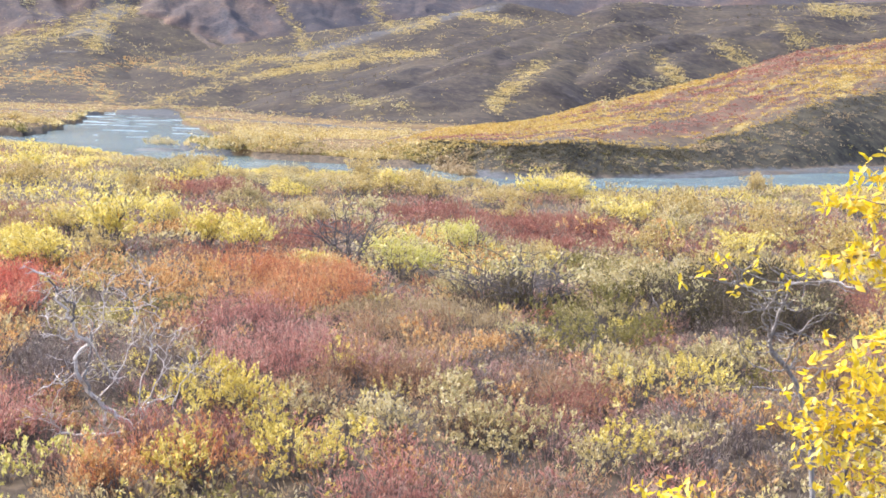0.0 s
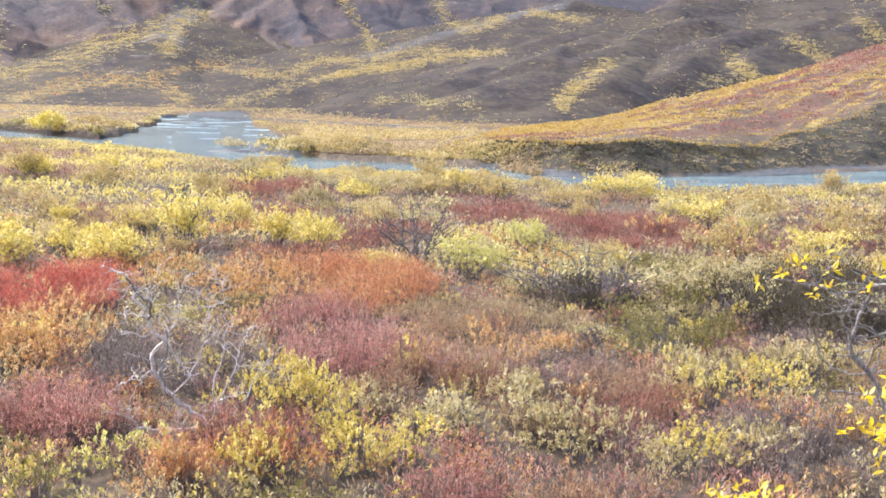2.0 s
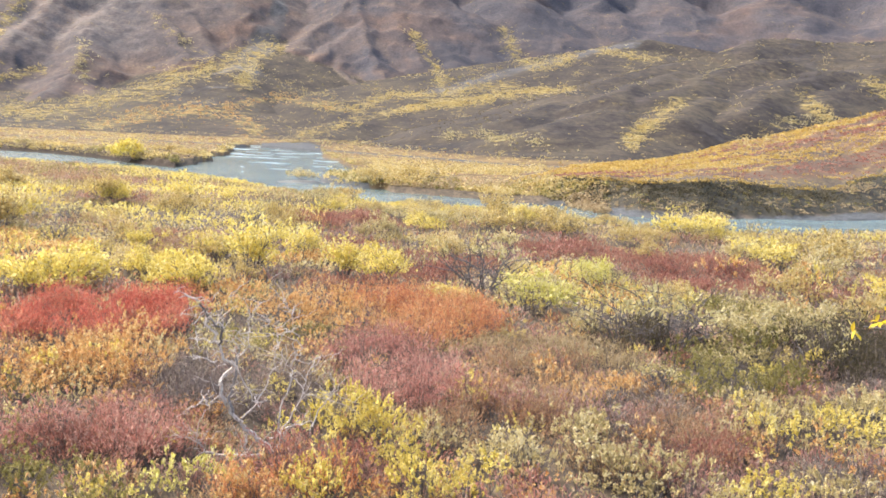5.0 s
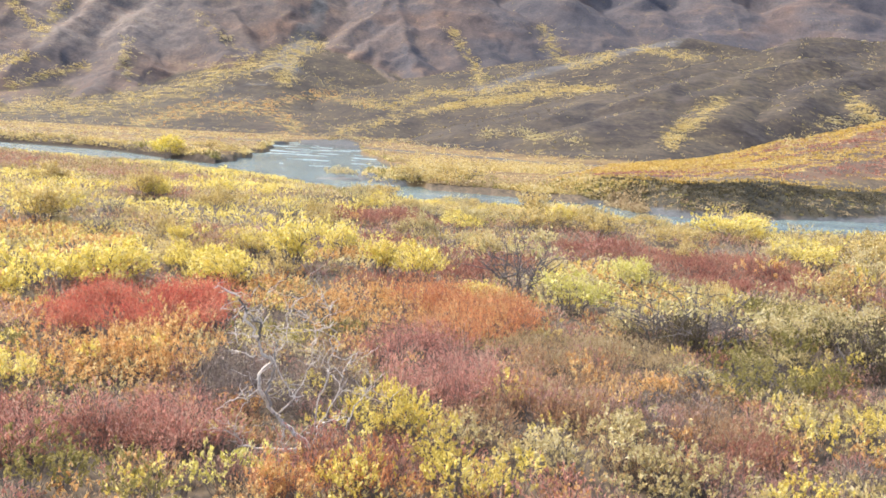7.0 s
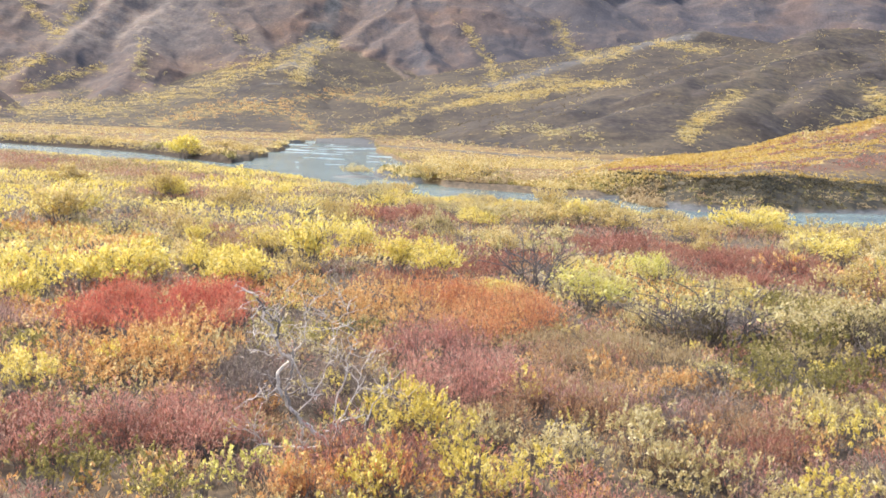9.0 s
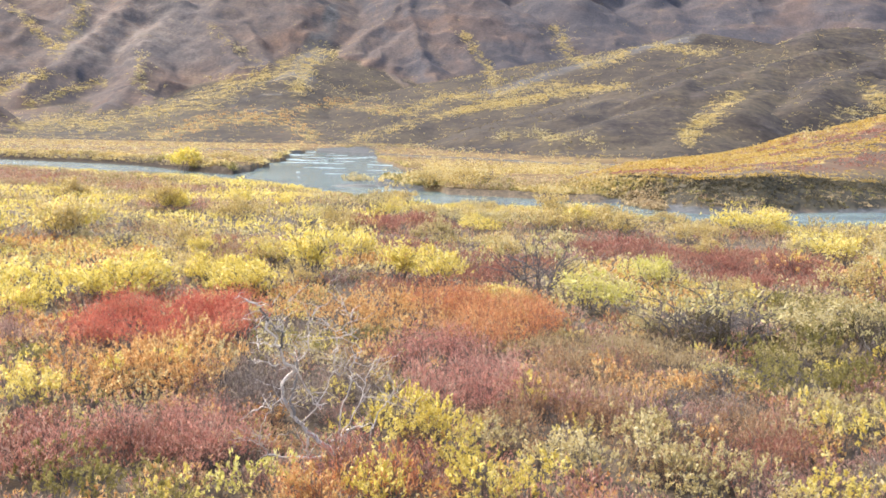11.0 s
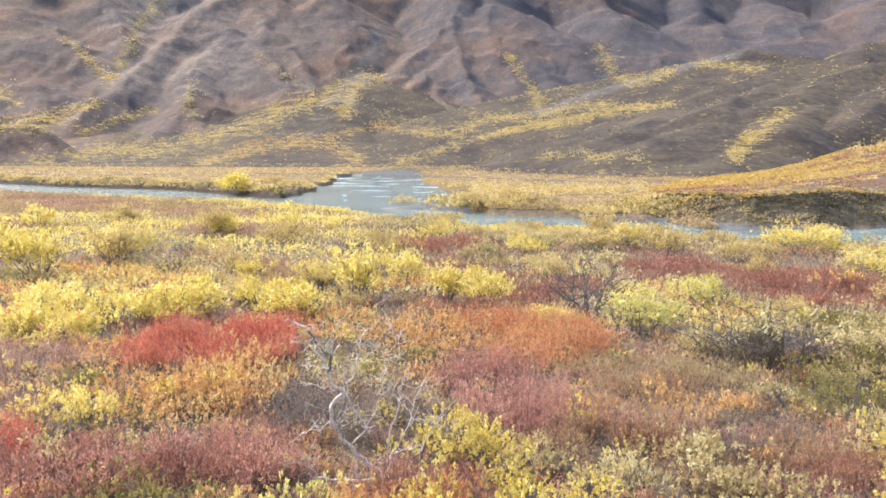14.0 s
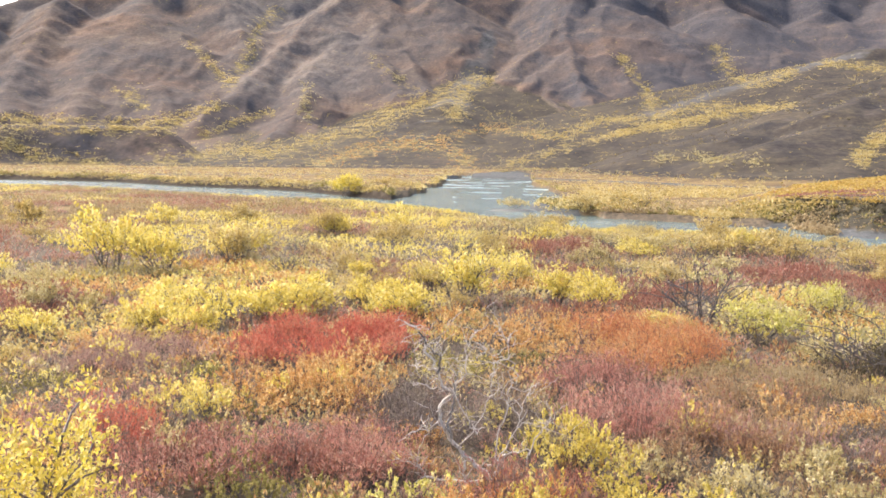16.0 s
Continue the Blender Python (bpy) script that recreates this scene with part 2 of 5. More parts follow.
    grain = ramp_node(nt, noise_node(nt, 0.35, 5, (1, 0.6, 1), 0.7), [(0.34, (0.76, 0.76, 0.77)), (0.5, (1, 1, 1)), (0.66, (1.22, 1.2, 1.16))])
    col = mix_node(nt, 1.0, col, grain, "MULTIPLY")
    nt.links.new(col, bsdf.inputs["Base Color"])
    bsdf.inputs["Roughness"].default_value = 0.95
    bsdf.inputs["Specular IOR Level"].default_value = 0.1
    b1 = nt.nodes.new("ShaderNodeBump")
    b1.inputs["Strength"].default_value, b1.inputs["Distance"].default_value = 0.7, 1.1
    crumble = math_node(nt, "MULTIPLY_ADD", noise_node(nt, 0.07, 10, (1, 0.8, 1), 0.62), 0.7, math_node(nt, "MULTIPLY", streak, 0.3))
    nt.links.new(math_node(nt, "MULTIPLY", crumble, math_node(nt, "MAXIMUM", attr["rock"], 0.05)), b1.inputs["Height"])
    b2 = nt.nodes.new("ShaderNodeBump")
    b2.inputs["Strength"].default_value, b2.inputs["Distance"].default_value = 0.6, 0.1
    nt.links.new(fine, b2.inputs["Height"])
    nt.links.new(b1.outputs[0], b2.inputs["Normal"])
    nt.links.new(b2.outputs[0], bsdf.inputs["Normal"])
    return m


GROUND = ground_material()


def water_material():
    m, nt, bsdf = nodes_of("glacial_water")
    n = noise_node(nt, 0.22, 6, (0.45, 1.2, 1), 0.65)
    col = ramp_node(nt, n, [(0.34, (0.05, 0.07, 0.066)), (0.46, (0.1, 0.14, 0.128)), (0.64, (0.18, 0.23, 0.205))])
    nt.links.new(col, bsdf.inputs["Base Color"])
    bsdf.inputs["Roughness"].default_value = 0.14
    bsdf.inputs["IOR"].default_value = 1.33
    b = nt.nodes.new("ShaderNodeBump")
    b.inputs["Strength"].default_value, b.inputs["Distance"].default_value = 0.6, 0.35
    nt.links.new(noise_node(nt, 0.9, 5), b.inputs["Height"])
    nt.links.new(b.outputs[0], bsdf.inputs["Normal"])
    return m


WATER = water_material()


def foam_material():
    m, nt, bsdf = nodes_of("white_riffle")
    col = ramp_node(nt, noise_node(nt, 1.5, 4), [(0.35, (0.22, 0.29, 0.3)), (0.65, (0.5, 0.55, 0.55))])
    nt.links.new(col, bsdf.inputs["Base Color"])
    bsdf.inputs["Roughness"].default_value = 0.6
    return m


FOAM = foam_material()

# ---- terrain ----
# river shores: bearing from the camera (left positive, degrees) and range in metres
NEAR_AZ = [-60, -25, -17, -11, -5, -1.2, 0.9, 3.2, 9, 11.5, 14, 16.2, 19, 20.1, 23, 25, 27.5, 33.5, 36.3, 40, 45.8, 60, 80]
NEAR_R = [250, 112, 97, 86, 85, 87, 91, 95, 95, 97, 103, 110, 120, 126, 139, 146, 159, 180, 190, 218, 252, 360, 680]
FAR_AZ = [-60, -25, -20.4, -15.8, -11, -5.9, -1.4, 0.7, 3, 7.1, 11, 12.0, 12.3, 13.5, 14.4, 15.1, 15.5, 17.5, 19.6, 20.5, 21.3, 22.5, 23.4, 25.6, 27.5, 30.4, 33.5, 36.3, 40, 45.8, 60, 80]
FAR_R = [300, 158, 139, 122, 111, 103, 104, 115, 117, 122, 126, 138, 185, 200, 245, 272, 375, 435, 428, 331, 255, 188, 175, 187, 201, 227, 241, 257, 303, 340, 480, 800]
SPIT = [(12.0, 136), (13.2, 143), (14.1, 157)]  # scrubby point of land reaching into the pool
WATER_Z = -0.8
# cut bank and hill across the river
HILL_AZ = [-60, -25, -21.6, -20, -17.1, -15.9, -14.5, -12.3, -7.4, -4, 0.7, 4]
FOOT_R = [320, 178, 157, 149, 136, 131, 125.5, 116.5, 109, 107.5, 116, 120]
TOP_R = [370, 226, 192, 180, 160, 150, 141, 131, 117, 116, 124, 128]
TOP_Z = [21.9, 14.9, 9.1, 7.3, 4.3, 3.1, 2.2, 2.6, 3.1, 2.6, 2.2, 0.5]
CREST_R = [430, 350, 330, 320, 295, 285, 272, 250, 205, 180, 155, 140]
CREST_Z = [41.6, 33.0, 28.6, 26.3, 20.4, 17.9, 15.3, 11.4, 6.4, 3.9, 2.4, 0.2]
# brown foothill behind
FH_AZ = [-70, -40, -25, -20.9, -13, -9.8, -8.4, -2.7, 4.9, 12.7, 16.2, 19]
FH_FOOT = [420, 400, 380, 370, 330, 320, 315, 262, 272, 320, 345, 380]
FH_R = [900, 900, 850, 850, 760, 730, 715, 680, 600, 470, 400, 390]
FH_Z = [85.7, 101.6, 102.3, 100.8, 86.9, 83.7, 75.8, 56.9, 26.4, 1.5, 1.7, 0]
APRON_AZ = [-60, 0, 13, 20, 25.5, 33.5, 40.6, 50, 80]
APRON_R = [900, 760, 640, 560, 600, 665, 740, 800, 900]

# spurs of the mountain: bearing and elevation angle along each crest, from the top down
SPURS = []
MT_AZ = [-60, -30, -5, 0, 6, 12, 17, 22, 40, 55]
MT_FOOT = [1190, 1190, 1165, 1100, 960, 890, 900, 890, 880, 865]


def spur(*points, side=0.67, back=0):
    pts = []
    for az, el in points:
        r = float(np.interp(az, MT_AZ, MT_FOOT)) - 60 + 58 * el + back
        x, y = place(az, r)
        pts.append((x, y, EYE + r * math.tan(radians(el))))
    SPURS.append((np.array(pts), side))


# skyline and the high ridge behind
spur((60, 5.5), (50, 6.8), (46.8, 7.4), (44, 8.5), (41.5, 9.2), (39.8, 9.6), (37.4, 10.3), (34, 11.4), (30, 12.4), (26.1, 13), side=0.8, back=60)
spur((30, 12.4), (26, 13), (20.9, 13.2), (17.5, 13.2), (13.2, 13.4), (8, 13.4), (1, 13), (-4, 12.6), (-12, 12.2), (-24, 11.4), (-45, 10), side=0.95)
# broad massif with its steep shoulder
spur((34.8, 10.9), (34.4, 10.4), (33.7, 9.2), (32.9, 8.1), (32.4, 6.7))
spur((36.2, 10.6), (38.4, 8.5), (39.8, 7.5), (41.0, 5.9), (42.0, 2.2), side=0.50)
spur((38.4, 8.5), (38.0, 6.6), (37.4, 4.5), (37.0, 2.2), side=0.45)
spur((36.9, 7.3), (35.6, 6.6), (34.2, 5.5), (33.2, 4.6), side=0.59)
spur((42.5, 8.6), (43.6, 7.0), (44.6, 5.2), (45.5, 2.4))
spur((46.8, 7.2), (47.8, 5.2), (48.6, 2.2))
spur((54, 6.2), (55, 4.2), (56, 1.8))
# peaked spur with the dark triangular face
spur((25.6, 12.6), (26.1, 9.9), (28.1, 8.4), (30.1, 6.6), (32.2, 4.7), (34.0, 3.1), (35.1, 1.8))
spur((28.1, 8.4), (26.2, 7.3), (28.2, 5.6), (28.8, 4.1), (29.7, 2.8), (31.4, 1.0), side=0.56)
spur((26.2, 7.3), (24.2, 5.3), (22.9, 3.9), (21.7, 2.8), side=0.56)
spur((26.1, 9.9), (24.1, 9.1), (22.8, 7.7), (21.5, 6.4), (20.2, 5.2))
spur((25.5, 9.4), (24.2, 7.3), (22.5, 5.5), (21.4, 4.0), side=0.54)
spur((29.5, 2.4), (30.8, 1.4), (32.1, 0.4), side=0.72, back=-60)
spur((29.5, 2.4), (28.4, 1.6), (27.6, 0.6), side=0.72, back=-60)
# next spurs
spur((20.4, 12.6), (20.9, 9.6), (22.0, 8.7), (20.7, 7.4), (19.4, 6.0), side=0.58)
spur((14.0, 8.6), (14.8, 6.9), (16.8, 5.2), (17.6, 4.2), (18.1, 2.7), (18.8, 1.2), side=0.61)
spur((12.8, 12.4), (13.5, 7.4), (13.1, 6.4), (14.8, 5.1), (16.6, 3.7), (17.2, 2.0), side=0.59)
spur((13.1, 6.4), (12.7, 4.4), (11.4, 2.5), side=0.59)
spur((14.8, 5.1), (13.9, 3.1), (13.5, 1.7), side=0.63)
spur((11.5, 8.9), (11.1, 6.0), (9.9, 4.4), (8.6, 2.8), side=0.59)
spur((12.2, 12.4), (10.9, 8.9), (8.6, 8.2), (6.6, 7.2), (5.0, 5.9), (4.1, 4.8), side=0.54)
spur((8.6, 8.2), (8.2, 5.7), (7.5, 3.2), side=0.56)
spur((6.6, 7.2), (6.4, 5.3), (6.0, 3.2), side=0.56)
spur((6.2, 12), (4.5, 8.7), (2.3, 7.1), (0.7, 6.0), (-0.3, 5.0), side=0.50)
spur((0.2, 12), (-0.5, 8.1), (-0.9, 6.5), (-0.4, 5.2), side=0.45)
spur((-4, 11.8), (-4.6, 8.6), (-5.8, 7.2), (-6.3, 5.8), side=0.45)
spur((-11, 11.6), (-10.6, 8.6), (-10.4, 6.9), (-10.6, 5.6), side=0.45)
spur((-18, 11), (-17, 7.4), (-16, 5.8), side=0.45)
spur((-26, 10), (-25, 7.2), (-24, 5.8), side=0.45)
FAN_X, FAN_Y = place(20.3, 950)


def mountain(x, y):
    """Spurs with straight flanks, cut by rills that run down from the crest."""
    best = np.full(x.shape, -1e3)
    wx, wy = x + 12 * fbm(x, y, 80, 3, 51), y + 12 * fbm(x, y, 80, 3, 56)
    for k, (pts, side) in enumerate(SPURS):
        run = 0.0
        for (x0, y0, z0), (x1, y1, z1) in zip(pts[:-1], pts[1:]):
            dx, dy = x1 - x0, y1 - y0
            long = math.hypot(dx, dy)
            t = np.clip(((wx - x0) * dx + (wy - y0) * dy) / (long * long), 0, 1)
            d = np.hypot(wx - x0 - t * dx, wy - y0 - t * dy)
            h = z0 + t * (z1 - z0) - side * (np.sqrt(d * d + 36) - 6)
            near = h > best - 12
            along = (run + t * long)[near]
            rill = np.abs(vnoise(along / 21, d[near] / 150 + 9.7 * k, 52)) + 0.5 * np.abs(vnoise(along / 9 + 5, d[near] / 60 + 3.1 * k, 53))
            h[near] += 2.4 * (rill - 0.45) * smooth(2, 22, d[near])
            best = np.maximum(best, h) + np.clip(7 - np.abs(best - h), 0, None) ** 2 / 28
            run += long
    return best


def mountain_body(az, r, x, y):
    """What fills the hollows between the spurs."""
    f = (r - np.interp(az, MT_AZ, MT_FOOT)) * 0.36 - 16 + 36 * smooth(5, -2, az) + 5 * fbm(x, y, 90, 3, 57)
    return np.minimum(f, np.interp(az, [28, 32.5, 36.9, 41.1, 43.3, 45.2, 47, 60], [380, 260, 200, 166, 150, 125, 100, 55]))


def bank(x, y):
    """Height of the road bank on which the camera stands."""
    d = -x * math.sin(radians(10)) + y * math.cos(radians(10))
    return 5.3 * (1 - smooth(0.5, 13.5, d) * 0.35 - 0.65 * np.clip((d - 1) / 12, 0, 1))


def foothill_range(az, el):
    """Range at which a line of sight meets the plain slope of the foothill."""
    v = np.linspace(0, 1, 200)
    ff, fr, fz = (float(np.interp(az, FH_AZ, c)) for c in (FH_FOOT, FH_R, FH_Z))
    rr = ff + (fr - ff) * v
    rise = np.degrees(np.arctan2(fz * (0.75 * v + 0.25 * smooth(0, 1, v)) - EYE, rr))
    return float(np.interp(el, rise, rr))


# knolls and low ribs of the foothill: height, half width, then bearing and elevation angle along the crest
KNOLLS = []
for amp, wide, *line in (
        (8, 30, (-5.8, 3.6), (-3.1, 2.65), (-1.2, 1.7)), (7, 34, (-11.2, 4.5), (-8.6, 4.05), (-6.2, 3.0), (-4.6, 2.0)),
        (6, 34, (-12, 5.8), (-9.6, 5.7), (-8.0, 5.0), (-5, 4.2), (-1, 3.0)), (7, 28, (-14.4, 4.0), (-12.5, 3.4), (-10.6, 2.2), (-9.6, 1.2)),
        (5, 30, (0.2, 2.6), (1.2, 1.9), (3.6, 0.7)), (5, 26, (-1.5, 1.2), (0.6, 0.4), (2.6, -0.3)), (6, 26, (-7.6, 2.3), (-6.6, 1.6), (-6.0, 0.8)),
        (6, 30, (-18.0, 4.9), (-16.2, 3.9), (-14.6, 2.8), (-13.4, 1.9)), (6, 30, (-21.5, 5.6), (-20.0, 4.8), (-18.4, 3.8)), (4, 24, (4.2, 1.1), (6.4, 0.4), (8.4, -0.2))):
    KNOLLS.append((amp, wide, [(*place(a, foothill_range(a, e)),) for a, e in line]))


def knolls(x, y, r):
    total = np.zeros(x.shape)
    wx, wy = x + 6 * fbm(x, y, 40, 2, 31), y + 6 * fbm(x, y, 40, 2, 34)
    for amp, wide, pts in KNOLLS:
        d = np.full(x.shape, 1e3)
        for (x0, y0), (x1, y1) in zip(pts[:-1], pts[1:]):
            dx, dy = x1 - x0, y1 - y0
            t = np.clip(((wx - x0) * dx + (wy - y0) * dy) / (dx * dx + dy * dy), 0, 1)
            d = np.minimum(d, np.hypot(wx - x0 - t * dx, wy - y0 - t * dy))
        total = np.maximum(total, amp * np.clip(1.08 - np.sqrt((d / wide) ** 2 + 0.0064), 0, 1))
    return total


# stony stream beds behind the foothill and in the large gully: bearing, elevation angle, range
TONGUES = [[(*place(a, r), EYE + r * math.tan(radians(e))) for a, e, r in line] for line in (
    ((-3.2, 6.1, 1230), (-2.0, 5.6, 1180), (-0.7, 4.8, 1120), (1.5, 3.9, 1040), (4.1, 3.15, 950), (7.4, 2.2, 850), (10.8, 1.35, 750), (14.1, 0.3, 640), (16.3, -0.62, 550)),
    ((17.7, 6.2, 1290), (18.6, 4.9, 1150), (19.5, 4.0, 1060), (20.3, 3.2, 960), (21.4, 2.2, 860)))]


def scree_tongue(x, y):
    """Distance from the nearest stream bed, and the height of the fan that it has laid down."""
    off, high = np.full(x.shape, 1e3), np.full(x.shape, -50.0)
    for (x0, y0, z0), (x1, y1, z1) in [pair for line in TONGUES for pair in zip(line[:-1], line[1:])]:
        dx, dy = x1 - x0, y1 - y0
        t = np.clip(((x - x0) * dx + (y - y0) * dy) / (dx * dx + dy * dy), 0, 1)
        d = np.hypot(x - x0 - t * dx, y - y0 - t * dy)
        off = np.minimum(off, d)
        high = np.maximum(high, z0 + t * (z1 - z0) - (0.2 if x1 > -280 else 0.3) * np.clip(d - 12, 0, None))
    return off, high


def hill_stripe(u2, az):
    """Streaks of growth along the hill."""
    left = smooth(-5, -11, az)
    bands = np.interp(u2, [0, 0.12, 0.3, 0.45, 0.62, 0.8, 1.0], [-0.06, 0.1, -0.32, 0.0, 0.2, -0.2, -0.32]) * left + np.interp(u2, [0, 0.1, 0.4, 0.6, 1.0], [-0.1, 0.02, -0.06, -0.28, -0.34]) * (1 - left)
    bands = bands + 0.5 * smooth(-14.5, -18.5, az) * smooth(0.66, 0.85, u2)
    return bands + 0.55 * fbm(u2 * 20 + az * 0.5, az * 0.11, 1.0, 4, 61) + 0.3 * fbm(u2 * 4 + az * 0.15, az * 0.12, 1.0, 2, 63)


def terrain(x, y):
    """Height and the covers of the ground."""
    az, r = polar(x, y)
    ahead = smooth(95, 75, np.abs(az - 10))
    z = 0.25 * fbm(x, y, 16, 3, 3) + 0.07 * fbm(x, y, 3, 2, 5)
    z = z + np.maximum(bank(x, y), 0)
    shore_az = az + (0.45 * fbm(x, y, 26, 3, 9) + 0.2 * fbm(x, y, 7, 2, 10) + smooth(18.5, 20, az) * smooth(26, 24, az) * (0.9 * fbm(x, y, 22, 3, 14) + 0.35 * fbm(x, y, 8, 2, 15))) * smooth(10, 13, az)
    rn, rf = np.interp(az, NEAR_AZ, NEAR_R), np.interp(shore_az, FAR_AZ, FAR_R)
    wob = 1.6 * fbm(x, y, 22, 3, 8)
    inside = smooth(-2.0, 2.0, r - rn + wob) * smooth(-1.6 - 3.0 * smooth(21.5, 24, az), 1.6 + 3.0 * smooth(21.5, 24, az), rf - r + wob) * ahead
    spit = np.full(x.shape, 1e3)
    for (a0, r0), (a1, r1) in zip(SPIT[:-1], SPIT[1:]):
        (x0, y0), (x1, y1) = place(a0, r0), place(a1, r1)
        t = np.clip(((x - x0) * (x1 - x0) + (y - y0) * (y1 - y0)) / ((x1 - x0) ** 2 + (y1 - y0) ** 2), 0, 1)
        spit = np.minimum(spit, np.hypot(x - x0 - t * (x1 - x0), y - y0 - t * (y1 - y0)))
    inside = inside * smooth(2.5, 5.5, spit + wob)
    far_side = smooth(0, 6, r - rf) * ahead
    z = z + 0.35 * far_side
    bed = -1.6 + 0.5 * fbm(x, y, 20, 3, 11)
    z = z * (1 - inside) + bed * inside
    # low steep bank over the side channel
    step = smooth(-3.0, 5.0, r - rf + 2.0 * fbm(x, y, 9, 2, 73)) * smooth(23.0, 24.6, az) * smooth(60, 10, r - rf) * ahead
    z = z + 0.75 * step
    # cut bank and hill
    foot, top, crest = (np.interp(az, HILL_AZ, v) for v in (FOOT_R, TOP_R, CREST_R))
    topz, crestz = np.interp(az, HILL_AZ, TOP_Z), np.interp(az, HILL_AZ, CREST_Z)
    foot = foot + 1.5 * fbm(x, y, 8, 3, 21)
    z = z - 0.85 * smooth(-1, 2, r - rf) * smooth(2.0, 0.3, az) * smooth(12, 4, r - foot) * (az > -80)
    u1, u2 = np.clip((r - foot) / (top - foot), 0, 1), np.clip((r - top) / (crest - top), 0, 1)
    u3 = smooth(0, 1, (r - crest) / 110)
    hill = -0.5 + (topz + 0.5) * (u1 ** 0.8) + (crestz - topz) * (u2 ** 0.9) - (crestz + 1) * u3
    hill = hill + (0.5 + 0.05 * crestz) * fbm(x, y, 18, 4, 22) * smooth(0, 0.5, u1) * (1 - u3)
    hill = np.where((az < 5) & (az > -80) & (r > foot), hill, -50)
    # foothill
    ff, fr, fz = (np.interp(az, FH_AZ, v) for v in (FH_FOOT, FH_R, FH_Z))
    v1 = np.clip((r - ff) / (fr - ff), 0, 1)
    v2 = np.clip((r - fr) / 260, 0, 1)
    fh = fz * (0.75 * v1 + 0.25 * smooth(0, 1, v1)) - 0.16 * fz * smooth(0, 1, v2)
    fh = fh + fz * 0.03 * fbm(x, y, 110, 4, 36)
    fh = fh + knolls(x, y, r) * smooth(0, 0.12, v1)
    fh = np.where((az < 19) & (az > -80) & (r > ff), fh, -50)
    # fan, apron and mountain
    ar = np.interp(az, APRON_AZ, APRON_R)
    apron = np.clip((r - ar) * 0.1, 0, 90) * ahead
    apron = np.maximum(apron, (28 + 3 * fbm(x, y, 60, 3, 43)) * smooth(33.5, 37.5, az) * smooth(690, 750, r + 12 * fbm(x, y, 40, 3, 44)) * ahead)
    fd = np.hypot(x - FAN_X, y - FAN_Y)
    near_apex = np.clip(1 - fd / 385, 0, 1)
    fan = (1 + 62 * near_apex ** 1.5) * smooth(13.0, 20.5, az) + (0.4 + 2.4 * near_apex) * fbm(x, y, 35, 4, 41)
    fan = np.where(fd < 383, fan, -50)
    off, strip = scree_tongue(x, y)
    mt = np.where(r > 700, np.maximum(mountain(x, y), mountain_body(az, r, x, y)), -500)
    across, bend_ = az * 17.5, 0.9 * fbm(x, y, 60, 3, 58)
    ribs = 3.4 * np.abs(vnoise(across / 26 + bend_, r / 75 + bend_, 59)) + 1.8 * np.abs(vnoise(across / 11 + 1.6 * bend_, r / 34, 60)) + 0.9 * np.abs(vnoise(across / 5.5 + 2 * bend_, r / 16, 64))
    mt = mt + smooth(5, 60, mt) * ((1.5 + 3.0 * smooth(12, 4, az)) * fbm(x, y, 45, 5, 54) + 1.9 - (0.75 + 0.25 * smooth(6, 14, az)) * ribs)
    z2 = np.maximum.reduce([z + apron, hill, fh, fan, strip])
    out = np.maximum(z2, mt * ahead - 5 * (1 - ahead))
    cover = {
        "rock": smooth(-1, 4, mt - z2) * (r > 700) + 0.3 * smooth(0, 6, fh - np.maximum(z + apron, hill)) * (fh > mt) + (0.35 + 0.25 * smooth(32, 35, az)) * smooth(0.5, 3, apron) * (mt < z2) * (fan < z2 - 0.1) * (strip < z2 - 0.1),
        "gravel": np.maximum(smooth(0.5, 0.9, inside) * smooth(0, 3, rf - r), 0.9 * smooth(14, 0, np.abs(r - np.minimum(ff, ar) + 18)) * (az < 45) * (r > rf) * (hill < z)),
        "beach": (0.62 + 0.5 * fbm(x, y, 6, 3, 13)) * smooth(-3, 0, r - rf) * smooth(1.5, -0.5, r - foot) * smooth(3, 1, az),
        "gold": smooth(5, 9, r - rf + 60 * smooth(22, 16, az)) * far_side * (apron < 1) * (hill < z + 0.1) * 0.95 + smooth(60, 110, r) * 0.85 * (r < rn) + 0.25 * (hill >= z2 - 0.01) * (u2 > 0.0),
        "scree": 0.3 * smooth(-1, 1, fan - np.maximum(z + apron, mt)) * (r > 450) + 0.6 * smooth(26, 8, off + 14 * fbm(x, y, 50, 3, 62)) * (smooth(14, 6, az) + smooth(17, 18, az)) * (strip >= z2 - 0.5),
        "olive": 0.9 * (hill >= z2 - 0.01) * (u1 < 0.98) * (u1 > 0.1) + 0.95 * smooth(0, 2, fh - np.maximum(z + apron, hill)) + 0.95 * np.maximum(smooth(0.5, 3, apron) * (mt < z2), smooth(-1, 1, np.maximum(fan, strip) - z - apron) * (mt < z2)),
        "heath": np.maximum(0.62, smooth(0.1, 0.5, hill_stripe(u2, az))) * (hill >= z2 - 0.01) * (u2 > 0.05),
    }
    beach = cover.pop("beach")
    point = smooth(7.5, 5.0, spit) * smooth(13, 12, az)
    beach = np.maximum(beach, smooth(8.0, 6.0, spit) * smooth(12.2, 12.8, az))
    cover["gold"] = np.maximum(cover["gold"] * (1 - smooth(0.05, 0.2, beach)), 0.8 * point)
    cover["gravel"] = np.maximum(cover["gravel"], beach)
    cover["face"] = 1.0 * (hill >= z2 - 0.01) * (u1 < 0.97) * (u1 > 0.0)
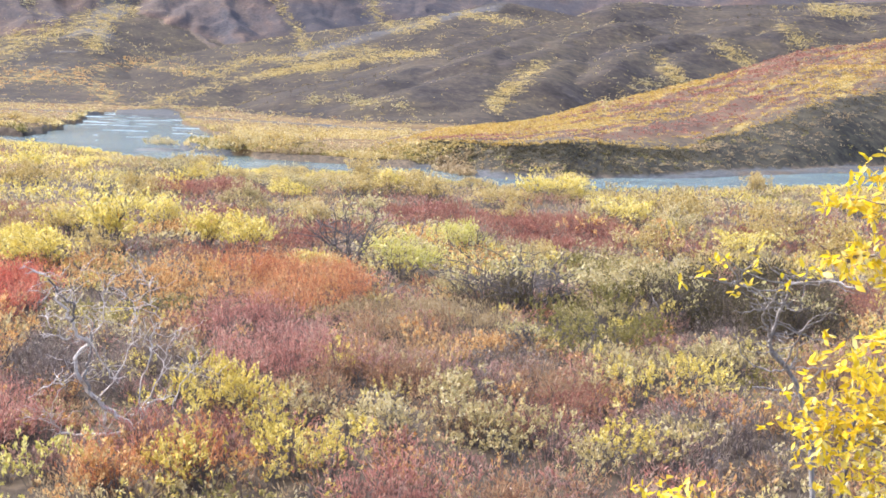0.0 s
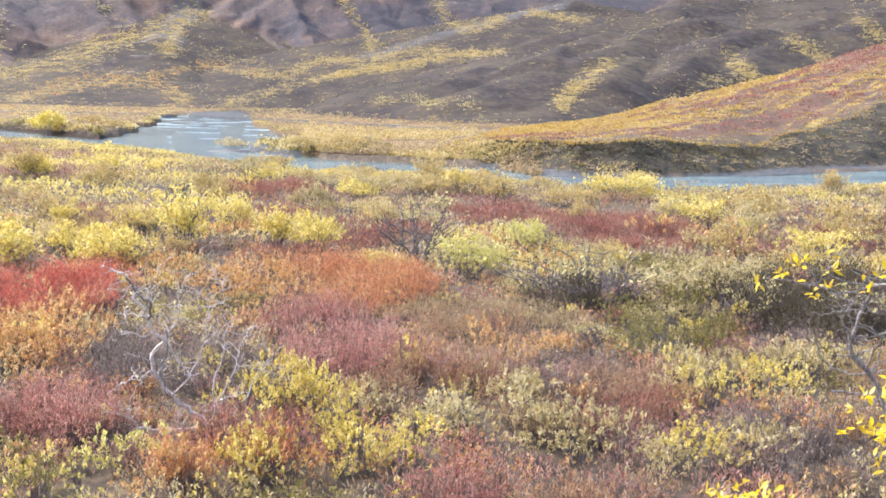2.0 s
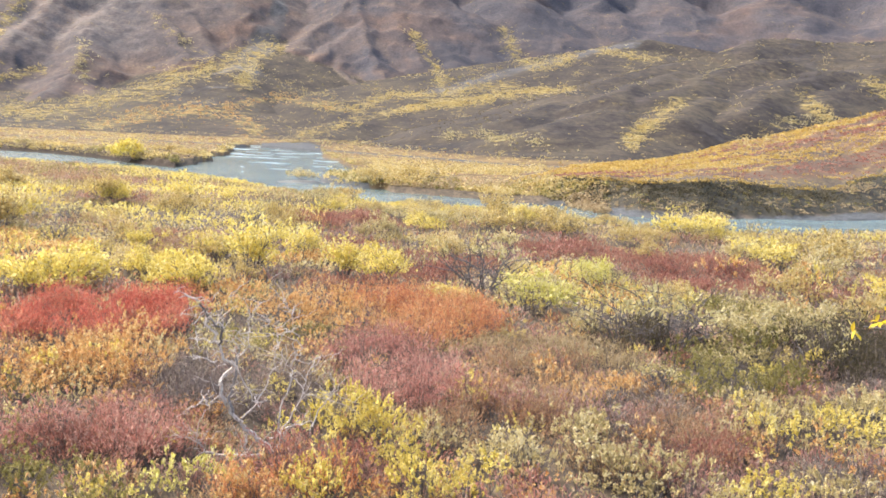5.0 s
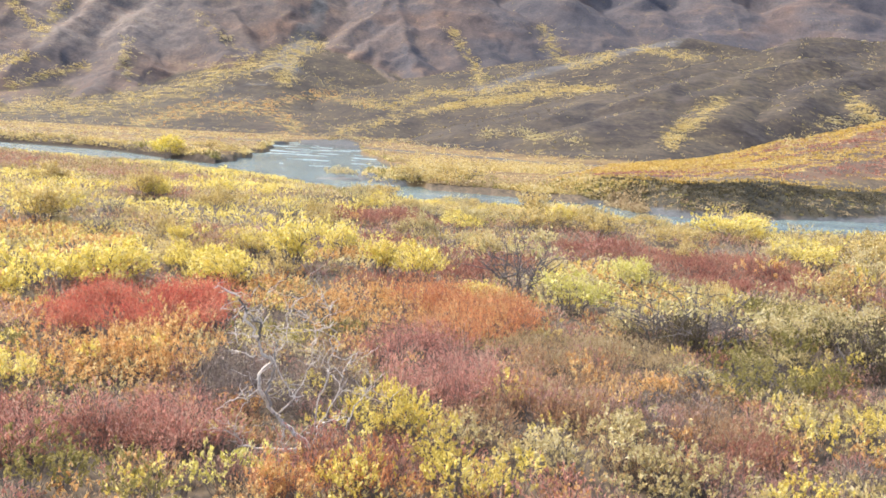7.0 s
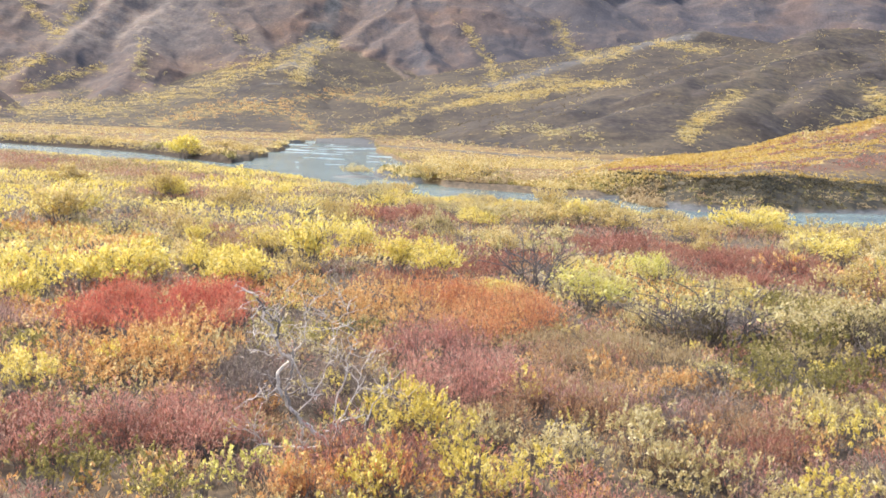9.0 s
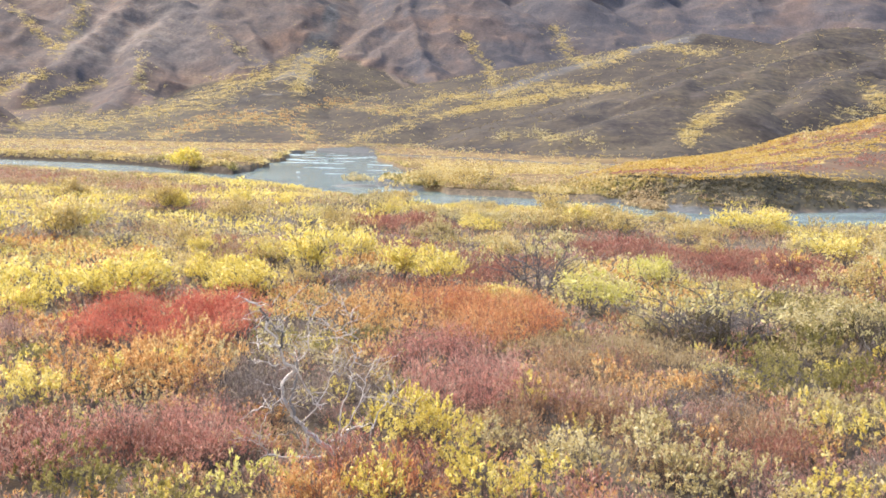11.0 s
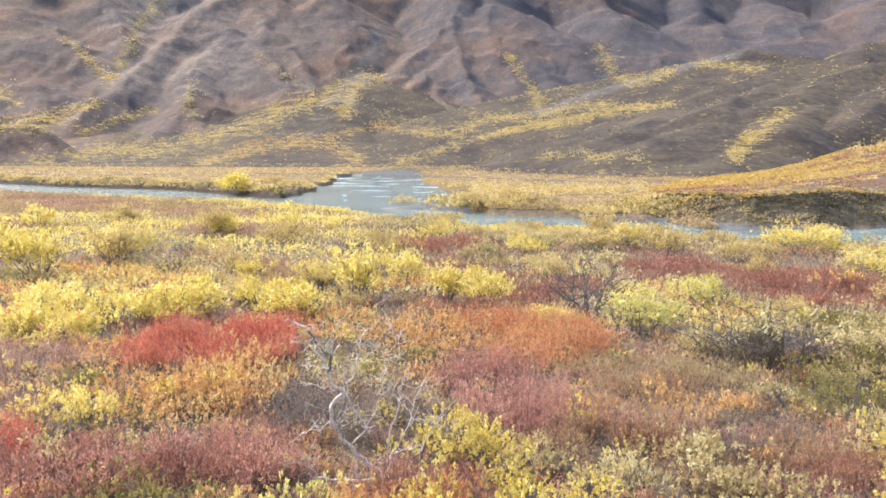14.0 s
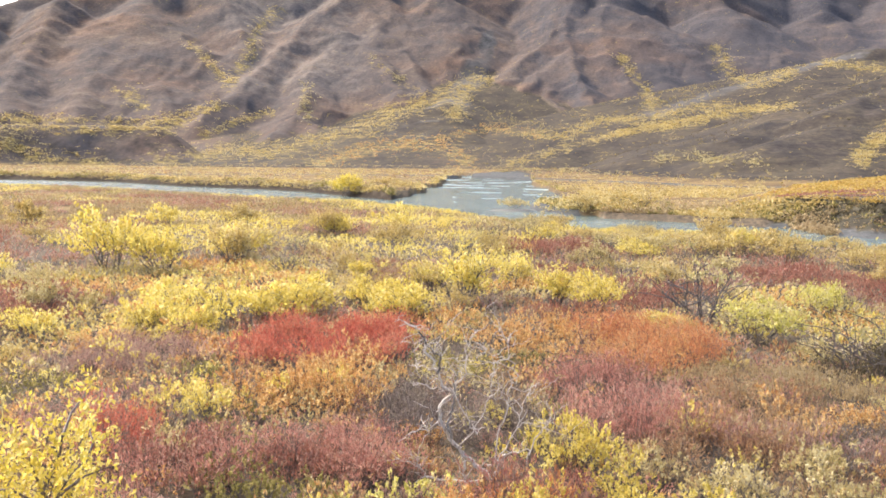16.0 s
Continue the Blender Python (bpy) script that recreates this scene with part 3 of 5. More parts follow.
    cover["cut"] = smooth(-3.5, -2.0, r - rf) * smooth(3.2, 1.6, r - rf) * smooth(23.0, 24.0, az) * (az < 70)
    cover["olive"] = cover["olive"] * (1 - cover["face"])
    parts = {"inside": inside, "hill": hill >= z2 - 0.01, "u1": u1, "u2": u2, "fh": (fh >= out - 0.5) & (fh > z + 0.5), "mt": mt >= out - 0.01, "far_side": far_side}
    return out, cover, parts


def ground_z(x, y):
    return terrain(np.atleast_1d(np.asarray(x, float)), np.atleast_1d(np.asarray(y, float)))[0]


AZ_GRID = np.concatenate([np.arange(-180, -42, 4.0), np.arange(-42, -14, 0.25), np.arange(-14, 47, 0.125), np.arange(47, 62, 0.25), np.arange(62, 179, 4.0), [180.0]])
R_GRID = np.concatenate([[0.0, 1.5, 3], np.arange(4.5, 12, 1.5), np.arange(12, 130, 2.0), np.arange(130, 400, 3.0), np.arange(400, 840, 7.0), np.arange(840, 1300, 4.0), np.arange(1300, 1700, 6.0), np.arange(1700, 2600, 60), [2800, 3300, 3900, 4600]])
GA, GR = np.meshgrid(AZ_GRID, R_GRID)
GX, GY = place(GA, GR)
GZ, COVER, PARTS = terrain(GX, GY)
nr, na = GX.shape
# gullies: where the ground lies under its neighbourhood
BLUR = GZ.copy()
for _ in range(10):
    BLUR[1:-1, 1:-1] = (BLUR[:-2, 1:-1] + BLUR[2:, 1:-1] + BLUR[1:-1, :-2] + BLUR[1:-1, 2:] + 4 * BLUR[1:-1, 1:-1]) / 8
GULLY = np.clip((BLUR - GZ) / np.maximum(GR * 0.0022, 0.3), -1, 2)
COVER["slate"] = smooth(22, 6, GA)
# lightening by bearing and height, put into the rock colour of shaded slopes
COVER["pale_lift"] = smooth(23.5, 27, GA) * smooth(35.5, 32.5, GA) * smooth(60, 95, GZ) * 0.5
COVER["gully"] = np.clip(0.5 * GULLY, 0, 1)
COVER["rock"] = np.clip(COVER["rock"], 0, 1)
idx = np.arange(nr * na).reshape(nr, na)
quads = np.stack([idx[:-1, :-1], idx[:-1, 1:], idx[1:, 1:], idx[1:, :-1]], -1).reshape(-1, 4)[:, ::-1]
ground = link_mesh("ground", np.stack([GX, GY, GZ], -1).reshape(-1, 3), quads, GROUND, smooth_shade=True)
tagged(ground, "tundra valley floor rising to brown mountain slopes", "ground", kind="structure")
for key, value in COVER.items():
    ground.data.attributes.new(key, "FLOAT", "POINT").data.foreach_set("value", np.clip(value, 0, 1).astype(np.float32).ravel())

# water: one sheet along the channel
WAZ = np.arange(-59, 79, 0.6)
wn = np.interp(WAZ, NEAR_AZ, NEAR_R) - 5
wf = np.max([np.interp(WAZ + k, FAR_AZ, FAR_R) for k in (-0.8, -0.4, 0, 0.4, 0.8)], 0) + 5
WT = np.linspace(0, 1, 9)[:, None]
wr = wn + (wf - wn) * WT
wx, wy = place(np.broadcast_to(WAZ, wr.shape), wr)
widx = np.arange(wr.size).reshape(wr.shape)
wq = np.stack([widx[:-1, :-1], widx[:-1, 1:], widx[1:, 1:], widx[1:, :-1]], -1).reshape(-1, 4)[:, ::-1]
water = link_mesh("water", np.stack([wx, wy, np.full(wr.shape, WATER_Z)], -1).reshape(-1, 3), wq, WATER, smooth_shade=True)
tagged(water, "shallow grey-blue glacial river winding through the valley", "river", kind="structure")


def riffle(az, r, length, width):
    """A broken white ripple lying on the water, longest across the view."""
    n = 14
    x0, y0 = place(az, r)
    t = np.linspace(-0.5, 0.5, n)
    a = radians(az)
    px = x0 + np.cos(a) * t * length
    py = y0 + np.sin(a) * t * length + width * 0.8 * vnoise(t * 9 + az, t * 0 + r, 3)
    w = width * (0.5 - np.abs(t)) * (1.2 + vnoise(t * 14, t * 0 + az, 5))
    lo = np.stack([px, py - w, np.full(n, WATER_Z + 0.02)], -1)
    hi = np.stack([px, py + w, np.full(n, WATER_Z + 0.02)], -1)
    mid = np.stack([px, py, np.full(n, WATER_Z + 0.1)], -1)
    v = np.concatenate([lo, mid, hi])
    k = np.arange(n - 1)
    f = np.concatenate([np.stack([k, k + 1, k + n + 1, k + n], -1), np.stack([k + n, k + n + 1, k + 2 * n + 1, k + 2 * n], -1)])
    link_mesh("riffle", v, f, FOAM, parent=water)


for k in range(110):
    az = rng.uniform(13.2, 20.6)
    lo, hi = np.interp(az, NEAR_AZ, NEAR_R) + 5, np.interp(az, FAR_AZ, FAR_R) - 8
    r = lo + (hi - lo) * rng.uniform(0.05, 1.0) ** 0.8
    if fbm(np.array([az * 3.0]), np.array([r / 14.0]), 1.0, 2, 71)[0] > -0.02:
        riffle(az, r, rng.uniform(0.5, 5.0) ** 1.2 * r / 190, rng.uniform(0.06, 0.3) * r / 150)
for az, r, length, width in ((20.0, 131, 3.4, 0.25), (13.7, 172, 4.5, 0.35), (14.3, 160, 3.8, 0.3), (15.3, 205, 4.0, 0.5), (-6.0, 96, 2.2, 0.2), (-10.5, 93, 1.8, 0.18), (-14.0, 95, 2.4, 0.2)):
    riffle(az, r, length, width)

# ---- plants ----
def unit(v):
    return v / np.maximum(np.linalg.norm(v, axis=-1, keepdims=True), 1e-6)


def sprigs(base, outward, per, reach, loose):
    """Leaves set along short shoots: their centres and their axes. base, outward (n, 3)."""
    d = unit(outward)
    t = rng.uniform(-0.2, 1.0, (len(base), per, 1))
    c = base[:, None] + d[:, None] * t * reach + rng.normal(size=(len(base), per, 3)) * reach * 0.22
    ax = d[:, None] + rng.normal(size=(len(base), per, 3)) * loose
    return c.reshape(-1, 3), unit(ax.reshape(-1, 3))


def leaf_quads(centre, size, up=0.5, slim=0.45, axis=None):
    """Pointed leaves as four-cornered blades, folded a little along the middle. centre (n, 3), size (n,)."""
    n = len(centre)
    if axis is None:
        axis = unit(rng.normal(size=(n, 3)) + np.array([0, 0, up]))
    side = unit(np.cross(axis, rng.normal(size=(n, 3))))
    s = np.asarray(size)[:, None]
    nrm = np.cross(axis, side)
    v = np.stack([centre - axis * s * 0.5, centre + side * s * slim * 0.5 + nrm * s * 0.08, centre + axis * s * 0.5, centre - side * s * slim * 0.5 + nrm * s * 0.08], 1)
    return v.reshape(-1, 3), np.arange(n * 4).reshape(-1, 4)


def stem_slivers(base, tip, width):
    """Thin upright stems, a three-cornered sliver each."""
    n = len(base)
    side = rng.normal(size=(n, 3)) * np.array([1, 1, 0.05])
    side = unit(side) * np.asarray(width)[:, None]
    v = np.stack([base - side, base + side, tip], 1)
    return v.reshape(-1, 3), np.arange(n * 3).reshape(-1, 3)


# patches of colour on the plain: kind, bearing, range, half width and half depth in metres
PATCHES = []


def patch(kind, az, r, wide, deep):
    PATCHES.append((kind, az, r, wide, deep))


for row in (
    ("crimson", 28.2, 33.8, 3.2, 3.9), ("orange", 28.5, 28.0, 2.2, 3.5), ("redorange", 8.6, 35.1, 2.7, 4.6),
    ("orange", 16.2, 35.5, 2.7, 4.1), ("pink", 11.7, 29.1, 1.4, 1.7), ("pink", 9.5, 25.2, 1.6, 2.7),
    ("orange", -1.2, 26.2, 1.5, 1.3), ("rust", 2.3, 25.9, 1.7, 2.5), ("rust", 5.0, 23.0, 1.6, 1.5),
    ("twig", 23.3, 26.1, 0.9, 3.8), ("twig", 18.6, 24.6, 1.9, 2.6), ("yellow", 9.2, 18.9, 0.5, 0.8),
    ("pale", 4.2, 19.0, 0.8, 0.8), ("yellow", 14.1, 20.9, 0.6, 0.7), ("pale", 0.5, 20.0, 0.8, 1.5),
    ("pale", -4.3, 18.7, 1.1, 1.3)):
    patch(*row)
for row in (
    ("yellow", 35.3, 25.7, 0.8, 1.1), ("olive", 34.9, 29.7, 0.9, 1.1), ("brownred", 35.1, 21.5, 1.1, 1.6),
    ("crimson", 25.4, 34.6, 1.6, 2.4), ("pink", 27.3, 21.2, 1.4, 1.6), ("pink", 16.2, 18.5, 0.6, 0.8), ("orange", 20.6, 16.7, 0.6, 0.6),
    ("olive", 33.1, 18.9, 1.5, 1.1), ("olive", -9.9, 29.5, 1.8, 3.8), ("tan", 0.3, 30.1, 3.0, 2.5),
    ("brownred", 14.1, 72.5, 4.7, 4.3), ("brownred", 0.5, 56.7, 2.4, 2.9), ("brownred", -7.2, 54.0, 2.9, 3.5),
    ("brownred", 8.3, 46.3, 1.1, 4.7), ("olive", -10.7, 38.9, 2.5, 3.6), ("rust", -8.0, 23.1, 1.5, 2.2),
    ("twig", -4.1, 23.6, 1.1, 2.0), ("rust", -3.2, 20.0, 0.7, 1.1), ("pale", -12.2, 23.9, 0.9, 2.0)):
    patch(*row)
for row in (
    ("brownred", 44.2, 46.0, 1.9, 6.3), ("mauve", 39.5, 33.9, 3.0, 2.8), ("crimson", 40.6, 23.6, 0.8, 1.7),
    ("pink", 36.2, 21.2, 1.9, 1.3), ("orange", 27.6, 27.0, 1.4, 2.0), ("brownred", 28.6, 20.4, 1.3, 1.2),
    ("yellow", 36.1, 25.9, 1.2, 1.7), ("yellow", 36.0, 41.0, 2.2, 4.5), ("tan", 42.2, 125.0, 16.0, 15.3),
    ("twig", -17.9, 32.4, 2.7, 4.2), ("pale", -16.5, 25.4, 1.4, 2.3), ("brownred", -8.3, 21.2, 1.1, 1.4),
    ("twig", -16.8, 19.9, 1.5, 2.2), ("brownred", -23.3, 36.3, 1.9, 2.8), ("pink", 2.1, 15.7, 0.9, 0.6),
    ("rust", -5.8, 16.1, 0.8, 0.6), ("brownred", -13.4, 47.1, 2.8, 3.0), ("rust", -24.4, 24.4, 1.4, 3.1)):
    patch(*row)
for row in (
    ("olive", 25.5, 16.3, 1.3, 0.9),
    ("yellow", 8.9, 17.0, 0.45, 0.9),
    ("yellow", 4.6, 17.6, 0.5, 0.7),
    ("redorange", 14.1, 17.3, 0.7, 0.6),
    ("brownred", 15.4, 18.6, 0.6, 0.5),
    ("mauve", -1.0, 23.1, 1.8, 1.0),
    ("pale", 8.6, 20.4, 0.5, 0.7),
    ("pale", -5.8, 18.8, 0.7, 1.0),
    ("yellow", -11.8, 22.8, 0.5, 1.2),
    ("yellow", -16.0, 24.1, 0.6, 1.3),
    ("yellow", 12.0, 20.9, 0.6, 0.5),
    ("orange", 29.9, 26.6, 1.6, 2.5),
    ("pale", -10.5, 17.5, 0.6, 1.0),
    ("yellow", 15.0, 17.1, 0.4, 0.7),
    ("pale", -15.5, 19.1, 0.7, 1.5),
    ("pale", -0.8, 21.4, 0.5, 0.8),
    ("redorange", 19.8, 16.7, 0.6, 0.5),
    ("pink", 24.4, 19.4, 0.9, 0.8),
    ("pink", 3.5, 15.6, 0.8, 0.4),
    ("lime", 24.1, 17.4, 0.6, 1.1),
    # dark bushes: the shade of hollows beneath shrubs is put into their colour
    ("dark", -16.2, 33.4, 1.5, 2.8),
    ("dark", -20.9, 33.4, 1.6, 2.9),
    ("dark", -4.6, 32.4, 2.0, 1.0),
    ("dark", -18.6, 31.0, 2.2, 1.4),
    ("dark", -19.4, 36.0, 2.8, 3.2),
    ("dark", -15.4, 34.4, 2.0, 2.0),
    ("yellow", -12.2, 18.9, 0.7, 1.0)):
    patch(*row)

WORDS = {
    "crimson": ("dwarf_birch_thicket", "crimson dwarf birch thicket in autumn leaf", "dwarf birch"),
    "pink": ("dwarf_birch_thicket", "dusky pink dwarf birch thicket with bare grey stems", "dwarf birch"),
    "redorange": ("dwarf_birch_thicket", "red-orange dwarf birch thicket turning yellow in places", "dwarf birch"),
    "orange": ("dwarf_birch_thicket", "bright orange dwarf birch thicket in autumn leaf", "dwarf birch"),
    "rust": ("dwarf_birch_thicket", "low rust-brown dwarf birch thicket", "dwarf birch"),
    "brownred": ("blueberry_heath", "low dark brown-red blueberry heath", "heath"),
    "mauve": ("blueberry_heath", "faded mauve-brown heath with thin leaves", "heath"),
    "yellow": ("willow_thicket", "low bright yellow willow thicket", "willow"),
    "pale": ("willow_thicket", "low pale straw-yellow willow thicket with grey twigs", "willow"),
    "olive": ("willow_thicket", "low olive-green willow thicket not yet turned", "willow"),
    "gold": ("willow_thicket", "golden willow thicket", "willow"),
    "lime": ("willow_thicket", "low lime-yellow willow thicket", "willow"),
    "dark": ("bare_thicket", "dense thicket of nearly leafless stems, coloured dark for a shaded hollow", "shrub"),
    "tan": ("dry_grass", "patch of dry tan tundra grass", "grass"),
    "twig": ("bare_thicket", "thicket of bare grey-brown twigs", "shrub"),
}
FINE = ("crimson", "pink", "redorange", "rust", "brownred", "mauve", "tan", "twig", "dark")  # feathery, small-leaved growth
BASE_KINDS = {  # what grows between the patches: near, middle, far
    0: (("mauve", 0.14), ("pink", 0.09), ("orange", 0.15), ("rust", 0.19), ("tan", 0.1), ("pale", 0.15), ("yellow", 0.07), ("twig", 0.1), ("olive", 0.09)),
    1: (("orange", 0.06), ("yellow", 0.1), ("gold", 0.2), ("pale", 0.13), ("twig", 0.15), ("mauve", 0.1), ("tan", 0.07), ("rust", 0.12), ("brownred", 0.1)),
    2: (("yellow", 0.07), ("gold", 0.15), ("pale", 0.1), ("olive", 0.09), ("tan", 0.13), ("rust", 0.17), ("mauve", 0.12), ("brownred", 0.14)),
}
TALL = {"crimson": 0.75, "pink": 0.7, "redorange": 0.75, "orange": 0.7, "rust": 0.5, "brownred": 0.45, "mauve": 0.5, "yellow": 0.72, "pale": 0.66, "olive": 0.64, "gold": 0.6, "tan": 0.4, "twig": 0.55, "lime": 0.55, "dark": 0.9}

# every clump of the carpet: zone, spacing, leaves in a clump, leaf length
ZONES = ((9.0, 32.0, 0.41, 56, 0.086), (32.0, 62.0, 0.72, 46, 0.155), (62.0, 270.0, 1.25, 29, 0.2))
clumps = defaultdict(list)
for zone, (r0, r1, step, count, leaf) in enumerate(ZONES):
    n = int(radians(82) / 2 * (r1 ** 2 - r0 ** 2) / step ** 2)
    r = np.sqrt(rng.uniform(r0 ** 2, r1 ** 2, n))
    az = rng.uniform(-31, 51, n)
    x, y = place(az, r)
    z, _, parts_at = terrain(x, y)
    keep = (r < np.interp(az, NEAR_AZ, NEAR_R) - 1.5) & (parts_at["inside"] < 0.1)
    if zone == 2:
        keep &= (r < 150) | (rng.random(n) < 0.6)
    r, az, x, y, z = r[keep], az[keep], x[keep], y[keep], z[keep]
    inside_patch = np.zeros(len(r), bool)
    for kind, pa, pr, wide, deep in PATCHES:
        inside_patch |= ((np.radians(az - pa) * pr) / wide) ** 2 + ((r - pr) / deep) ** 2 < 0.8
    names = [k for k, _ in BASE_KINDS[zone]]
    cum = np.cumsum([w for _, w in BASE_KINDS[zone]])
    shore = np.interp(az, NEAR_AZ, NEAR_R) - r
    lean = (0.28 * smooth(10, 5, az) * smooth(44, 50, r) * smooth(78, 70, r) - 0.3 * smooth(16, 6, shore) - 0.2 * smooth(20, 31, az) * smooth(60, 85, r)) * (zone > 0)
    pick = np.clip(0.5 + lean + 1.15 * fbm(x, y, (3.5, 7.0, 13.0)[zone], 3, 81 + zone) + rng.normal(0, (0.13, 0.1, 0.09)[zone], len(r)), 0, 0.999)
    base = np.searchsorted(cum / cum[-1], pick)
    for k in range(len(names)):
        sel = ~inside_patch & (base == k)
        clumps[(zone, names[k])].append((zone, x[sel], y[sel], z[sel], r[sel]))


def carpet(kind, groups, proud):
    """Leaves and stems of many low clumps."""
    lv, lf, sv, sf = [], [], [], []
    lo, so = 0, 0
    for zone, x, y, z, r in groups:
        _, _, step, count, leaf = ZONES[zone]
        n = len(x)
        tall = TALL[kind] * proud * (0.75 + 0.5 * rng.random(n)) * (1 + 0.35 * fbm(x, y, 4, 2, 91))
        if zone == 0:
            az_ = polar(x, y)[0]
            tall = tall * (1 - 0.72 * smooth(4.4, 2.6, np.abs(az_ - 19.0)) * smooth(16.6, 17.8, r) * smooth(22.5, 21.0, r))
        if zone == 2:
            shore = np.interp(polar(x, y)[0], NEAR_AZ, NEAR_R) - r
            tall = tall * (0.5 + 0.85 * smooth(2, 16, shore)) * (1.15 if kind in FINE else 0.75)
        rad = step * (0.75 + 0.45 * rng.random(n))
        m = count if kind != "twig" else int(count * 0.55)
        per = 3 if kind in FINE else 5
        m = max(2, m // per)
        u = np.sqrt(rng.random((n, m)))
        phi = rng.uniform(0, 2 * np.pi, (n, m))
        zz = tall[:, None] * (np.sqrt(1.02 - u * u) * (0.4 + 0.6 * rng.random((n, m))) + 0.06)
        c = np.stack([x[:, None] + rad[:, None] * u * np.cos(phi), y[:, None] + rad[:, None] * u * np.sin(phi), z[:, None] + zz], -1).reshape(-1, 3)
        out = np.stack([u * np.cos(phi), u * np.sin(phi), np.full((n, m), 1.1)], -1).reshape(-1, 3)
        c, ax = sprigs(c, out, per, leaf * 1.1, 0.35 if kind in FINE else 0.6)
        size = leaf * rng.uniform(0.6, 1.4, len(c)) * (1.25 if kind in FINE else 1.0)
        v, f = leaf_quads(c, size, 0, 0.26 if kind in FINE else 0.46, ax)
        lv.append(v)
        lf.append(f + lo)
        lo += len(v)
        k = (8, 5, 2)[zone] * (2 if kind == "twig" else 1)
        a = rng.uniform(0, 2 * np.pi, (n, k))
        b = np.stack([x[:, None] + 0.3 * rad[:, None] * np.cos(a), y[:, None] + 0.3 * rad[:, None] * np.sin(a), np.broadcast_to(z[:, None] - 0.05, (n, k))], -1).reshape(-1, 3)
        reach = rng.uniform(0.5, 1.0, (n, k))
        t = np.stack([x[:, None] + reach * rad[:, None] * np.cos(a), y[:, None] + reach * rad[:, None] * np.sin(a), z[:, None] + tall[:, None] * (1.15 - 0.4 * reach)], -1).reshape(-1, 3)
        v, f = stem_slivers(b, t, np.full(n * k, (0.007, 0.013, 0.025)[zone]))
        sv.append(v)
        sf.append(f + so)
        so += len(v)
    lf, sf = np.concatenate(lf), np.concatenate(sf)
    verts = np.concatenate(lv + sv)
    index = np.concatenate([np.zeros(len(lf), int), np.ones(len(sf), int)])
    return verts, [lf, sf + lo], index


for (zone, kind), groups in clumps.items():
    name, label, category = WORDS[kind]
    verts, faces, index = carpet(kind, groups, 0.8)
    tagged(link_mesh(name, verts, faces, [LEAF[kind], BARK_BROWN], index), "scattered " + label, category, kind="stuff")

BUSHES = {}


def bush_mesh(kind, big, variant):
    """A low rounded bush about 0.7 m in radius (1.1 m for the farther sort)."""
    key = (kind, big, variant)
    if key not in BUSHES:
        rad, leaf, n = (1.1, 0.17, 190) if big else (0.62, 0.08, 290)
        tall = TALL[kind] * (1.35 if big else 1.15)
        if kind == "twig":
            n = n // 2
        if kind in FINE:
            n = int(n * 1.3)
        # a few lobes make the outline uneven
        lobes = rng.normal(size=(6, 3)) * np.array([0.45, 0.45, 0.12]) * rad
        which = rng.integers(0, 6, n)
        per = 3 if kind in FINE else 9
        n = n // per
        which = which[:n]
        u, phi = np.sqrt(rng.random(n)), rng.uniform(0, 2 * np.pi, n)
        lr = rad * rng.uniform(0.45, 0.75, 6)[which]
        h = tall * (1 + lobes[which, 2] * 2)
        low = 0.45 if kind in FINE else 0.74
        c = np.stack([lobes[which, 0] + lr * u * np.cos(phi), lobes[which, 1] + lr * u * np.sin(phi), h * (np.sqrt(1.02 - 0.85 * u * u) * rng.uniform(low, 1.05, n) + 0.05)], -1)
        out = np.stack([u * np.cos(phi), u * np.sin(phi), np.full(n, 1.1)], -1)
        c, ax = sprigs(c, out, per, leaf * 1.2, 0.35 if kind in FINE else 0.6)
        lv, lf = leaf_quads(c, leaf * rng.uniform(0.6, 1.4, len(c)) * (1.05 if kind in FINE else 1.0), 0, 0.24 if kind in FINE else 0.44, ax)
        k = 40 if kind in ("twig", "pink", "pale") else 26
        a = rng.uniform(0, 2 * np.pi, k)
        d = rad * rng.random(k)
        base = np.stack([0.35 * d * np.cos(a), 0.35 * d * np.sin(a), np.full(k, -0.08)], -1)
        tip = np.stack([d * np.cos(a), d * np.sin(a), tall * rng.uniform(0.7, 1.25, k)], -1)
        sv, sf = stem_slivers(base, tip, np.full(k, 0.016 if big else 0.008))
        ob = link_mesh("bush", np.concatenate([lv, sv]), [lf, sf + len(lv)], [LEAF[kind], BARK_BROWN if kind in FINE else BARK_DARK], np.concatenate([np.zeros(len(lf), int), np.ones(len(sf), int)]))
        BUSHES[key] = ob.data
        bpy.data.objects.remove(ob)
    return BUSHES[key]


MIXED = ("rust", "tan", "orange", "pale", "mauve", "pink", "yellow")


